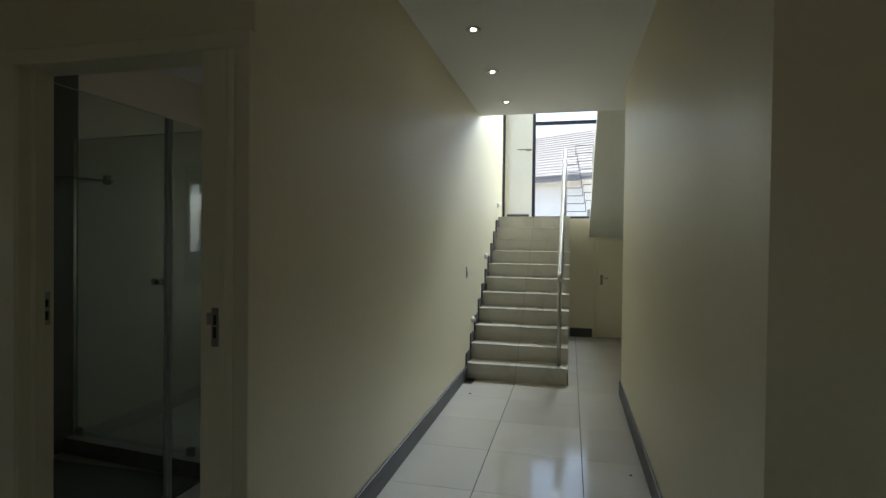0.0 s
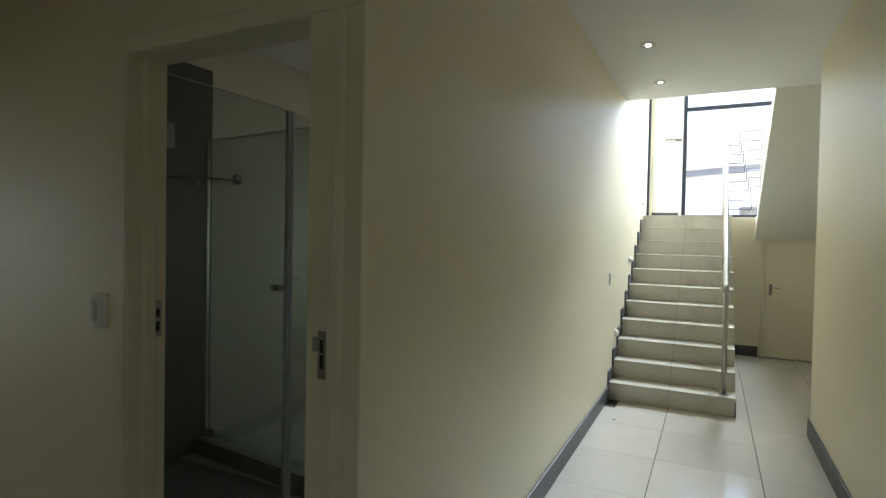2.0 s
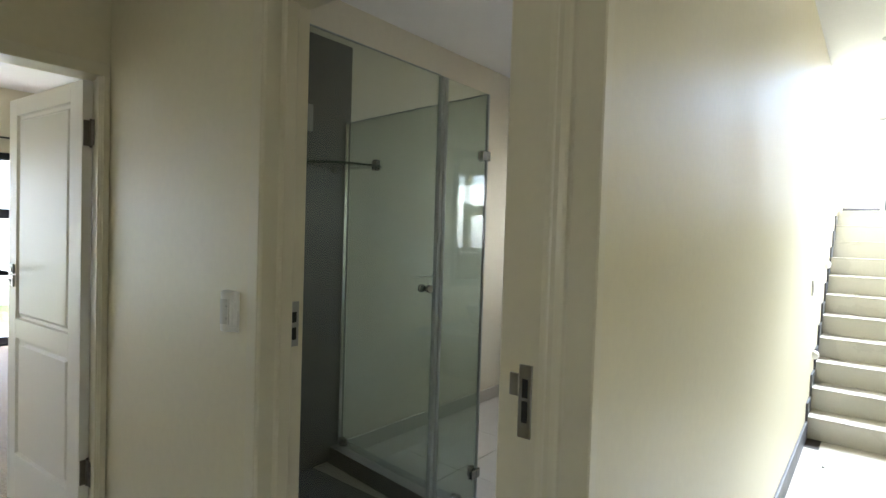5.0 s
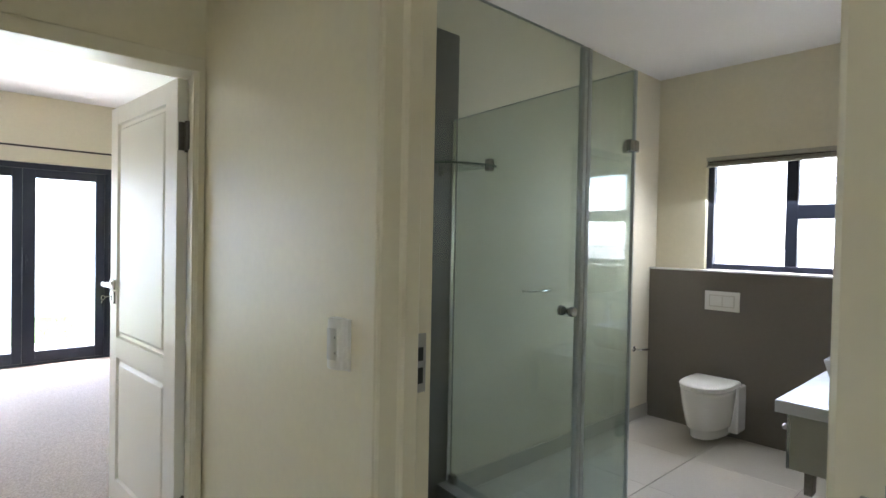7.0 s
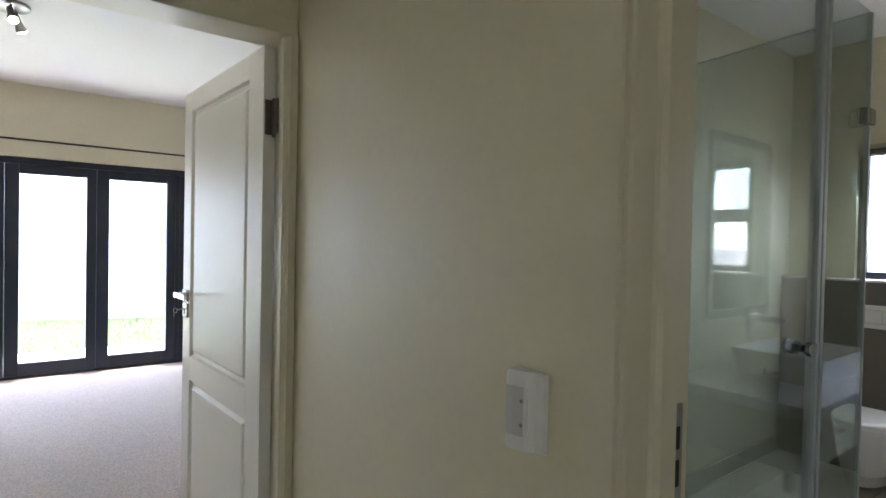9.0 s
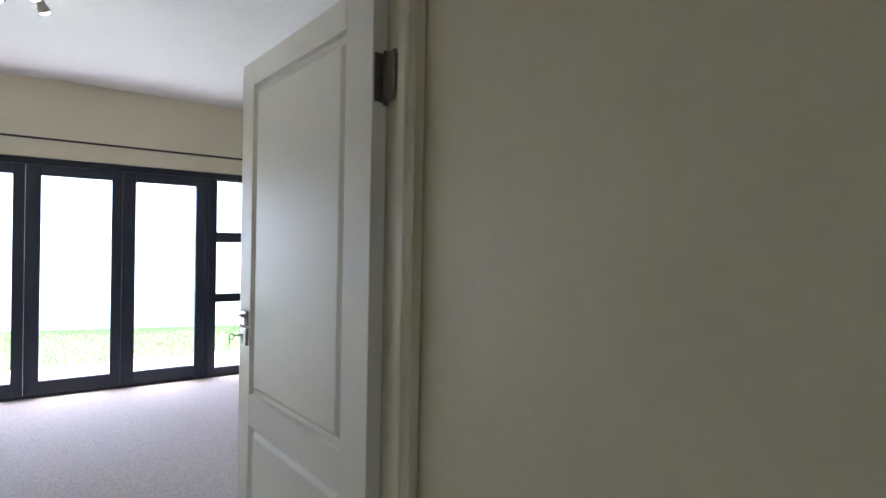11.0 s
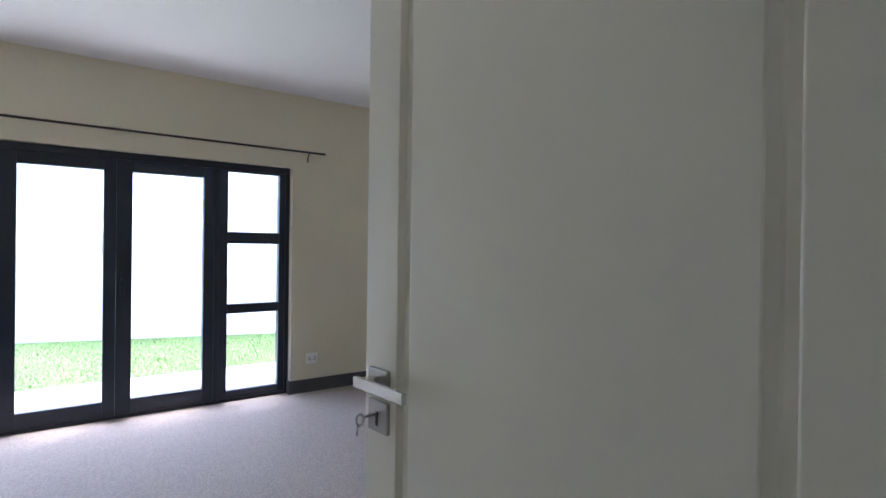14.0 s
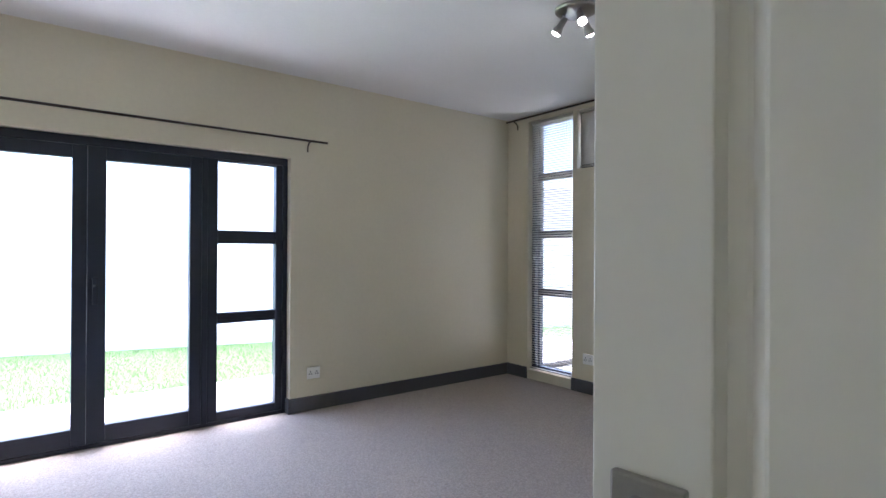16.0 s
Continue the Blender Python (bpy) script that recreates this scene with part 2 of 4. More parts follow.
def wall(name, axis, c0, c1, u0, u1, z0, z1, openings, mat, label):
    """A wall across axis from c0 to c1 with openings (u0, u1, z0, z1) right through it."""
    us = sorted({u0, u1, *[v for o in openings for v in o[:2]]})
    zs = sorted({z0, z1, *[v for o in openings for v in o[2:]]})
    us, zs = [u for u in us if u0 <= u <= u1], [z for z in zs if z0 <= z <= z1]

    def solid(i, j):
        if not (0 <= i < len(us) - 1 and 0 <= j < len(zs) - 1):
            return False
        u, z = (us[i] + us[i + 1]) / 2, (zs[j] + zs[j + 1]) / 2
        return not any(a < u < b and c < z < d for a, b, c, d in openings)

    bm = bmesh.new()
    cache = {}

    def vert(c, u, z):
        if (c, u, z) not in cache:
            cache[c, u, z] = bm.verts.new((c, u, z) if axis == "x" else (u, c, z))
        return cache[c, u, z]

    for i in range(len(us) - 1):
        for j in range(len(zs) - 1):
            if not solid(i, j):
                continue
            a, b, c, d = us[i], us[i + 1], zs[j], zs[j + 1]
            for k in (c0, c1):
                bm.faces.new([vert(k, *p) for p in ((a, c), (b, c), (b, d), (a, d))])
            for p, q, near in (((a, c), (a, d), (i - 1, j)), ((b, c), (b, d), (i + 1, j)), ((a, c), (b, c), (i, j - 1)), ((a, d), (b, d), (i, j + 1))):
                if not solid(*near):
                    bm.faces.new([vert(c0, *p), vert(c0, *q), vert(c1, *q), vert(c1, *p)])
    return structure(part(name, bm, mat), label, "wall")


# ---- the plan ----
LEFT, RIGHT = -0.92, 0.58          # corridor walls
HALL_N = 2.118                     # lobby wall with the bathroom door
HALL_W = -3.02                     # lobby wall with the bedroom door
CEIL, CEIL_BED, CEIL_BATH = 2.845, 2.805, 2.75
BED_W, BED_N = -7.94, 5.88
BATH_W, BATH_E, BATH_N = -3.09, -1.06, 5.76
LAND_Y, FAR_Y, LAND_Z = 8.33, 9.45, 1.771
RISE, GOING, STAIR_Y = 0.161, 0.237, 5.96
TOP = 5.6

wall("wall_corridor_west", "x", LEFT - 0.14, LEFT, HALL_N + 0.106, FAR_Y, -0.09, TOP, [(8.74, 9.38, LAND_Z + 0.02, 5.0)], HALL_LIT_CREAM, "cream painted corridor wall beside the stairs")
wall("wall_hall_north", "y", HALL_N, HALL_N + 0.106, HALL_W, LEFT, -0.09, 3.0, [(-1.905, -1.08, -0.09, 2.07)], HALL_LIT_CREAM, "cream painted hall wall with bathroom door opening")
wall("wall_bedroom_door", "x", HALL_W - 0.12, HALL_W, -0.74, HALL_N, -0.09, 3.0, [(1.2, HALL_N - 0.003, -0.09, 2.045)], HALL_LIT_CREAM, "cream painted hall wall with bedroom door opening")
wall("wall_bath_west", "x", BATH_W - 0.13, BATH_W, HALL_N + 0.001, BED_N, -0.09, 3.0, [], BATH_CREAM, "cream painted wall between bathroom and bedroom")
wall("wall_hall_west", "x", HALL_W - 0.12, HALL_W, -2.0, -0.74, -0.09, 3.0, [], HALL_LIT_CREAM, "cream painted hall wall")
# the opening is for the unseen window added to light the hall
wall("wall_hall_south", "y", -2.14, -2.0, HALL_W - 0.12, 2.14, -0.09, 3.0, [(0.6, 1.5, 1.0, 2.05)], HALL_LIT_CREAM, "cream painted hall wall")
wall("wall_hall_east", "x", 2.0, 2.14, -2.0, 2.24, -0.09, 3.0, [], HALL_LIT_CREAM, "cream painted hall wall")
wall("wall_hall_northeast", "y", 1.99, 2.13, RIGHT + 0.14, 2.0, -0.09, 3.0, [], HALL_LIT_CREAM, "cream painted hall wall")
wall("wall_corridor_east", "x", RIGHT, RIGHT + 0.14, 1.99, 5.74, -0.09, 3.0, [], HALL_LIT_CREAM, "cream painted corridor wall")
wall("wall_stair_return", "y", 5.6, 5.74, RIGHT + 0.14, 1.64, -0.09, 3.0, [], CREAM, "cream painted wall by the stairs")
wall("wall_stair_east", "x", 1.5, 1.64, 5.74, FAR_Y, -0.09, TOP, [], STAIR_DAYLIT_CREAM, "cream painted stairwell wall, daylight put into its colour")
wall("wall_stair_north", "y", FAR_Y, FAR_Y + 0.16, LEFT - 0.14, 1.64, -0.09, TOP, [(-0.52, 1.2, LAND_Z + 0.01, 5.2)], STAIR_DAYLIT_CREAM, "cream painted stairwell end wall with tall window opening")
wall("wall_upper_south", "y", 5.2, 5.34, LEFT, 1.5, 3.1, TOP, [], STAIR_DAYLIT_CREAM, "cream painted upper landing wall")
wall("wall_upper_east", "x", 1.5, 1.64, 5.34, 5.74, 3.1, TOP, [], CREAM, "cream painted upper landing wall")
wall("wall_bath_north", "y", BATH_N, BATH_N + 0.22, BATH_W, LEFT - 0.14, -0.09, 3.0, [(-2.7, -1.545, 1.21, 2.06)], CREAM, "cream painted bathroom wall with window opening")
wall("wall_bedroom_west", "x", BED_W - 0.26, BED_W, -0.6, BED_N + 0.24, -0.09, 3.0, [(-0.45, 3.367, -0.09, 2.12)], CREAM, "cream painted bedroom wall with wide glazed door opening")
wall("wall_bedroom_north", "y", BED_N, BED_N + 0.24, BED_W, BATH_W, -0.09, 3.0, [(-7.64, -7.045, 0.1, 2.74), (-6.99, -5.84, 2.165, 2.74)], CREAM, "cream painted bedroom wall with tall narrow window")
wall("wall_bedroom_south", "y", -0.74, -0.6, BED_W - 0.26, HALL_W - 0.12, -0.09, 3.0, [], CREAM, "cream painted bedroom wall")

for name, x0, x1, y0, y1, z, label in (
        ("ceiling_corridor", LEFT, 2.0, -2.0, 6.65, CEIL, "smooth white painted corridor ceiling"),
        ("ceiling_hall", HALL_W, LEFT, -2.0, HALL_N, CEIL, "smooth white painted hall ceiling"),
        ("ceiling_bath", BATH_W, BATH_E, HALL_N + 0.106, BATH_N, CEIL_BATH, "smooth white painted bathroom ceiling"),
        ("ceiling_bedroom", BED_W, HALL_W - 0.12, -0.6, BED_N, CEIL_BED, "smooth white painted bedroom ceiling"),
        ("ceiling_stairwell", LEFT - 0.14, 1.64, 5.2, FAR_Y + 0.16, TOP, "smooth white painted stairwell ceiling")):
    structure(part(name, cube(x0, x1, y0, y1, z, 3.1 if z < 4 else TOP + 0.2), WHITE_CEIL), label, "ceiling")
# unseen slabs added over the single-storey rooms keep daylight out of the wall tops
structure(part("daylight_block_slab", cube(-8.4, LEFT - 0.16, -2.2, 6.3, 3.11, 3.3), RENDER_WHITE), "unseen flat slab over the rooms, added to block daylight", "roof")
structure(part("daylight_block_slab_hall", cube(LEFT - 0.15, 2.2, -2.2, 5.19, 3.11, 3.3), RENDER_WHITE), "unseen flat slab over the hall, added to block daylight", "roof")

hall_floor = structure(part("floor_hall", cube(HALL_W - 0.12, 2.0, -2.0, FAR_Y, -0.09, -0.008), GROUT), "cream porcelain tiled hall and corridor floor with dark joints", "floor")
bath_floor = structure(part("floor_bath", cube(BATH_W, BATH_E, HALL_N, BATH_N, -0.089, -0.0085), GROUT), "cream porcelain tiled bathroom floor", "floor")
structure(part("floor_bedroom", cube(BED_W - 0.06, HALL_W - 0.12, -0.6, BED_N + 0.1, -0.09, 0.004), CARPET), "beige looped pile carpet on the bedroom floor", "floor")


# ---- skirting ----
def skirting(name, x0, x1, y0, y1, h=0.13):
    structure(part(name, cube(x0, x1, y0, y1, 0.0, h, 0.004), SKIRT), "dark grey skirting board", "skirting")


skirting("baseboard_corridor_west", LEFT, LEFT + 0.015, HALL_N, STAIR_Y - 0.01)
skirting("baseboard_corridor_east", RIGHT - 0.015, RIGHT, 1.98, 5.74)
skirting("baseboard_corridor_east_end", RIGHT - 0.015, RIGHT + 0.14, 5.74, 5.755)
skirting("baseboard_hall_northeast", RIGHT + 0.001, 2.0, 1.975, 1.99)
skirting("baseboard_hall_north", HALL_W, -1.92, HALL_N - 0.015, HALL_N)
skirting("baseboard_under_landing", 0.12, 0.44, 8.815, 8.83)
skirting("baseboard_bedroom_west", BED_W, BED_W + 0.018, 3.367, BED_N - 0.018, 0.125)
skirting("baseboard_bedroom_reveal", BED_W - 0.058, BED_W + 0.018, 3.349, 3.367, 0.125)
skirting("baseboard_bedroom_north", BED_W, -7.64, BED_N - 0.018, BED_N, 0.125)
skirting("baseboard_bedroom_north_inner", -7.045, BATH_W - 0.13, BED_N - 0.018, BED_N, 0.125)
structure(part("baseboard_landing", cube(LEFT, -0.56, FAR_Y - 0.015, FAR_Y, LAND_Z, LAND_Z + 0.09, 0.003), SKIRT), "dark grey skirting on the landing", "skirting")
structure(part("baseboard_bath", cube(BATH_W, BATH_W + 0.012, 3.36, 5.66, 0, 0.1, 0.003), TILE), "cream tile skirting along the bathroom wall", "skirting")


# ---- stairs ----
def stairs():
    pts = [(STAIR_Y + 0.012, -0.0)]
    for i in range(11):
        y = STAIR_Y + 0.012 + i * GOING
        pts += [(y, (i + 1) * RISE - 0.012), (y + GOING, (i + 1) * RISE - 0.012)]
    pts[-1] = (LAND_Y + 0.5, LAND_Z - 0.012)
    pts.append((LAND_Y + 0.5, 0.0))
    flight = structure(part("stair_flight_lower", slab(pts, "x", LEFT, 0.09), CREAM), "lower stair flight with cream tiled treads and risers", "stairs")
    for i in range(11):
        y, z = STAIR_Y + i * GOING, (i + 1) * RISE
        end = y + GOING + 0.012 if i < 10 else FAR_Y
        for a, b in ((LEFT + 0.014, -0.412), (-0.409, 0.1)):
            part("riser_tile", cube(a, b, y, y + 0.011, z - RISE + 0.001, z - 0.0125), STEP_TILE, flight)
            part("tread_tile", cube(a, b, y - 0.012, end, z - 0.012, z, 0.0025), STEP_TILE, flight)
        part("joint", cube(-0.4125, -0.4085, y + 0.0015, y + 0.0125, z - RISE + 0.001, z - 0.0125), JOINT, flight)
        part("joint", cube(-0.4125, -0.4085, y - 0.0105, end, z - 0.0125, z - 0.0015), JOINT, flight)
        if i < 10:
            part("skirting_tile", slab([(y - 0.03, z + 0.1), (y - 0.03, z - 0.07), (y + 0.012, z - 0.07), (y + 0.012, z + 0.001), (y + GOING - 0.03, z + 0.001), (y + GOING - 0.03, z + 0.1)], "x", LEFT, LEFT + 0.014), SKIRT, flight, "dark grey stepped skirting tile")
    part("side_skirting", cube(0.09, 0.104, STAIR_Y, LAND_Y + 0.48, 0, 0.13, 0.003), SKIRT, flight, "dark grey skirting on the stair side")
    # landing and upper flight
    structure(part("landing_slab", cube(0.105, 1.5, 8.932, FAR_Y, 1.52, LAND_Z), CREAM), "stair landing slab", "landing")
    pts = [(8.83, 1.49), (6.42, 3.0), (6.42, 3.1)]
    y, z = 6.43, 3.1
    while y < 8.4:
        pts += [(y, z), (y + GOING, z)]
        y, z = y + GOING, z - 0.1485
    pts += [(y, LAND_Z), (8.83, LAND_Z)]
    clean = [p for i, p in enumerate(pts) if i == 0 or (abs(p[0] - pts[i - 1][0]) + abs(p[1] - pts[i - 1][1])) > 0.003]
    structure(part("stair_flight_upper", slab(clean, "x", 0.375, 1.499), STAIR_DAYLIT_CREAM), "cream painted underside of the upper stair flight, paled for daylight", "stairs")
    wall("wall_under_landing", "y", 8.832, 8.93, 0.105, 1.5, 0.0, 1.76, [(0.47, 1.08, 0.0, 1.475)], CREAM, "cream painted wall below the landing")


stairs()


def balustrade():
    b = empty("stair_balustrade", 0.01, 6.03, RISE)
    tagged(b, "brushed steel stair balustrade with round handrail and thin rods", "balustrade")
    slope = RISE / GOING
    y0, y1 = 6.03, 8.42
    zr = 1.075
    def at(y, z):
        return (0.01, y, z + slope * (y - y0))
    part("handrail", tube(bmesh.new(), [at(y0 - 0.06, zr), at(y0, zr), at(y1, zr), at(y1 + 0.02, zr + 0.01)], 0.024, 16), STEEL, b)
    for y in (y0, (y0 + y1) / 2 - 0.04, y1):
        z = RISE * (1 + math.floor((y - STAIR_Y) / GOING + 1e-6))
        p = part("post", tube(bmesh.new(), [(0.01, y, z), (0.01, y, zr + slope * (y - y0) - 0.02)], 0.021, 14), STEEL, b)
        part("base_plate", turned(bmesh.new(), [(0.04, z), (0.04, z + 0.005), (0.024, z + 0.007)], Matrix.Translation((0.01, y, 0))), STEEL, p)
    for k in range(4):
        z = zr - 0.16 - 0.18 * k
        part("rod", tube(bmesh.new(), [at(y0, z), at(y1, z)], 0.006, 8), STEEL, b)
    # stepped rods over the turn to the upper flight
    g = empty("landing_balustrade", 0.2, 8.46, LAND_Z)
    tagged(g, "thin stepped steel rods guarding the stair turn", "balustrade")
    part("post", tube(bmesh.new(), [(0.035, 8.46, LAND_Z), (0.035, 8.46, LAND_Z + 0.8)], 0.012, 10), STEEL, g)
    part("post", tube(bmesh.new(), [(0.40, 8.46, LAND_Z), (0.40, 8.46, LAND_Z + 1.05)], 0.012, 10), STEEL, g)
    for k in range(8):
        z = LAND_Z + 0.08 + k * 0.112
        x = 0.31 - 0.021 * k
        part("rod", tube(bmesh.new(), [(0.035, 8.46, z), (x - 0.004, 8.46, z), (x, 8.46, z + 0.004), (x, 8.46, z + 0.156), (x + 0.004, 8.46, z + 0.16), (0.40, 8.46, z + 0.16)], 0.005, 8), ALU, g)


balustrade()


def step_light(y, z):
    m = pose(LEFT, y, z, 0, 90, 0)
    o = part("step_light", turned(bmesh.new(), [(0.036, 0), (0.036, 0.008), (0.033, 0.022), (0.022, 0.036), (0.008, 0.042)], m), PLASTIC)
    tagged(o, "small white domed step light on the stair wall", "step light", "step lights along the stairs")


for y, z in ((6.27, 0.56), (7.13, 1.23), (8.22, 1.93)):
    step_light(y, z)


# ---- windows ----
def window(name, axis, c, depth, u0, u1, z0, z1, bars_u, bars_z, mat, label, glassmat, w=0.05):
    """A framed window in a wall: jambs, head and sill, upright and level bars, a pane in each field.
    bars_u: (position, width); bars_z: for each field a list of (height, width)."""
    win = structure(empty(name, *((c, (u0 + u1) / 2, z0) if axis == "x" else ((u0 + u1) / 2, c, z0))), label, "window")
    def bar(n, a, b, z, zz, d=1.0):
        h = depth / 2 * d
        part(n, cube(c - h, c + h, a, b, z, zz, 0.003) if axis == "x" else cube(a, b, c - h, c + h, z, zz, 0.003), mat, win)
    bar("jamb", u0, u0 + w, z0, z1)
    bar("jamb", u1 - w, u1, z0, z1)
    bar("head", u0 + w, u1 - w, z1 - w, z1, 0.96)
    bar("sill", u0 + w, u1 - w, z0, z0 + w, 0.96)
    lo = u0 + w
    for i in range(len(bars_u) + 1):
        hi = bars_u[i][0] - bars_u[i][1] / 2 if i < len(bars_u) else u1 - w
        if i < len(bars_u):
            bar("mullion", hi, hi + bars_u[i][1], z0 + w, z1 - w, 0.92)
        zlo = z0 + w
        levels = bars_z[i] + [(None, None)]
        for zc, zw in levels:
            zhi = zc - zw / 2 if zc else z1 - w
            if zc:
                bar("transom", lo, hi, zhi, zhi + zw, 0.88)
            g = 0.004
            p = part("pane", cube(c - 0.003, c + 0.003, lo - g, hi + g, zlo - g, zhi + g) if axis == "x" else cube(lo - g, hi + g, c - 0.003, c + 0.003, zlo - g, zhi + g), glassmat, win)
            p.visible_shadow = False
            zlo = zhi + zw if zc else zlo
        if i < len(bars_u):
            lo = hi + bars_u[i][1]
    return win


window("window_stair", "y", FAR_Y + 0.05, 0.08, -0.52, 1.2, LAND_Z + 0.01, 5.2, [(0.62, 0.06)], [[(3.345, 0.055)], [(3.345, 0.055)]], ALU, "tall charcoal framed stair window with a high transom", PANE, 0.05)
window("window_stair_side", "x", LEFT - 0.05, 0.04, 8.74, 9.38, LAND_Z + 0.02, 5.0, [], [[]], ALU, "narrow charcoal framed window beside the landing", PANE, 0.02)
# unseen window, added so that light reaches the hall from behind
window("window_hall_unseen", "y", -2.07, 0.06, 0.6, 1.5, 1.0, 2.05, [(1.05, 0.06)], [[], []], ALU, "unseen charcoal framed hall window, added to light the hall", PANE, 0.045)
window("window_bath", "y", BATH_N + 0.07, 0.06, -2.7, -1.545, 1.215, 2.055, [(-2.13, 0.075)], [[], [(1.645, 0.1)]], ALU, "charcoal framed bathroom window with obscured glass", FROSTED, 0.045)
window("window_bedroom", "y", BED_N + 0.1, 0.06, -7.64, -7.045, 0.102, 2.735, [(-7.545, 0.03)], [[], [(0.93, 0.075), (1.535, 0.075), (2.14, 0.075)]], ALU, "tall narrow charcoal framed bedroom window in four panes", PANE, 0.04)
window("window_bedroom_high", "y", BED_N + 0.1, 0.06, -6.99, -5.84, 2.17, 2.735, [], [[]], ALU, "high charcoal framed bedroom window", PANE, 0.04)


def folding_doors():
    d = structure(empty("door_folding", -8.04, 1.5, 0.0), "charcoal aluminium folding glazed doors with side light, closed", "glazed door")
    c, h = -8.04, 0.04
    def bar(n, parent, a, b, z, zz, dx=0.0):
        return part(n, cube(c - h + dx, c + h - dx, a, b, z, zz, 0.004), ALU, parent)
    bar("frame_head", d, -0.45, 3.365, 2.06, 2.119)
    bar("frame_jamb", d, 3.325, 3.365, 0.0, 2.06)
    bar("frame_jamb", d, -0.45, -0.4, 0.0, 2.06)
    bar("frame_sill", d, -0.4, 3.325, 0.0, 0.03)
    bar("mullion", d, 2.695, 2.735, 0.03, 2.06)
    def leaf(a, b, lo, hi, zt, zb, bars=()):
        f = bar("leaf", d, a, lo, 0.032, 2.058, 0.006)
        bar("leaf_stile", f, hi, b, 0.032, 2.058, 0.006)
        bar("leaf_top_rail", f, lo, hi, zt, 2.058, 0.007)
        bar("leaf_bottom_rail", f, lo, hi, 0.032, zb, 0.007)
        z = zb
        for zc, zw in list(bars) + [(None, None)]:
            top = zc - zw / 2 if zc else zt
            p = part("pane", cube(c - 0.004, c + 0.004, lo - 0.004, hi + 0.004, z - 0.004, top + 0.004), PANE, f)
            p.visible_shadow = False
            if zc:
                bar("glazing_bar", f, lo, hi, top, top + zw, 0.007)
                z = top + zw
        return f
    leaf(2.737, 3.323, 2.81, 3.267, 2.043, 0.1, [(0.825, 0.085), (1.457, 0.105)])
    for a in (1.965, 1.233, 0.501, -0.231):
        leaf(a, a + 0.729, a + 0.109, a + 0.645, 1.969, 0.147)
    leaf(-0.398, -0.233, -0.345, -0.285, 1.969, 0.147)
    hd = part("door_handle", cube(c + h, c + h + 0.014, 1.993, 2.023, 0.98, 1.16, 0.004), ALU, d)
    part("lever", cube(c + h + 0.014, c + h + 0.05, 2.0, 2.016, 1.1, 1.115, 0.003), ALU, hd)


folding_doors()


# ---- door frames and doors ----
def bath_frame():
    f = structure(empty("door_bath", -1.5, HALL_N + 0.07, 0.0), "cream painted door frame with metal strike plates, open doorway", "door frame")
    y0, y1 = 2.088, HALL_N + 0.113
    L, R, H = -1.872, -1.1, 2.035
    back = HALL_N - 0.0005
    left = [(L - 0.063, back), (L - 0.063, y0 + 0.004), (L - 0.06, y0), (L - 0.017, y0), (L - 0.014, y0 + 0.004), (L - 0.010, y0 + 0.004), (L - 0.007, y0 - 0.001), (L - 0.003, y0), (L, y0 + 0.005),
            (L, y0 + 0.05), (L + 0.004, y0 + 0.056), (L + 0.012, y0 + 0.06), (L + 0.012, y0 + 0.095), (L + 0.008, y0 + 0.1), (L, y0 + 0.102), (L, y1), (L - 0.032, y1), (L - 0.032, back)]
    part("jamb", slab(left, "z", 0, H), GLOSS_CREAM, f)
    e = LEFT + 0.001
    right = [(e, back), (e, y0 + 0.004), (e - 0.003, y0 + 0.001), (R + 0.132, y0 + 0.001), (R + 0.126, y0 + 0.004), (R + 0.121, y0 + 0.005), (R + 0.116, y0 + 0.001), (R + 0.108, y0 - 0.003), (R + 0.1, y0 - 0.003),
             (R + 0.094, y0 + 0.001), (R + 0.09, y0 + 0.002), (R + 0.082, y0), (R + 0.006, y0), (R, y0 + 0.006), (R, y0 + 0.05), (R - 0.012, y0 + 0.056), (R - 0.012, y0 + 0.095), (R, y0 + 0.1), (R, y1), (R + 0.019, y1), (R + 0.019, back)]
    part("jamb", slab(right, "z", 0, H), GLOSS_CREAM, f)
    part("head", cube(L - 0.031, R + 0.018, back + 0.0005, y1 - 0.001, H, 2.069), GLOSS_CREAM, f)
    face = [(y0 + 0.001, H + 0.004), (y0 + 0.001, 2.088), (y0 + 0.004, 2.092), (back, 2.092), (back, H), (y0 + 0.005, H)]
    part("head_casing", slab(face, "x", L - 0.062, e - 0.001), GLOSS_CREAM, f)
    s = part("strike_plate", cube(L - 0.001, L + 0.003, 2.185, 2.215, 1.065, 1.195, 0.001), STEEL, f, "brushed steel strike plate")
    # black blocks on the plates stand in for shade inside the latch holes
    part("latch_hole_shade", cube(L + 0.0025, L + 0.0045, 2.192, 2.206, 1.135, 1.165), HOLE_CAP_BLACK, s)
    part("latch_hole_shade", cube(L + 0.0025, L + 0.0045, 2.192, 2.206, 1.085, 1.12), HOLE_CAP_BLACK, s)
    s = part("strike_plate", cube(R + 0.046, R + 0.072, y0 - 0.003, y0 + 0.001, 1.05, 1.18, 0.001), STEEL, f, "brushed steel strike plate")
    part("strike_lip", cube(R + 0.027, R + 0.047, y0 - 0.0035, y0 + 0.004, 1.122, 1.163, 0.0015), STEEL, s)
    part("latch_hole_shade", cube(R + 0.054, R + 0.065, y0 - 0.0045, y0 - 0.0025, 1.122, 1.155), HOLE_CAP_BLACK, s)
    part("latch_hole_shade", cube(R + 0.054, R + 0.065, y0 - 0.0045, y0 - 0.0025, 1.078, 1.116), HOLE_CAP_BLACK, s)


bath_frame()


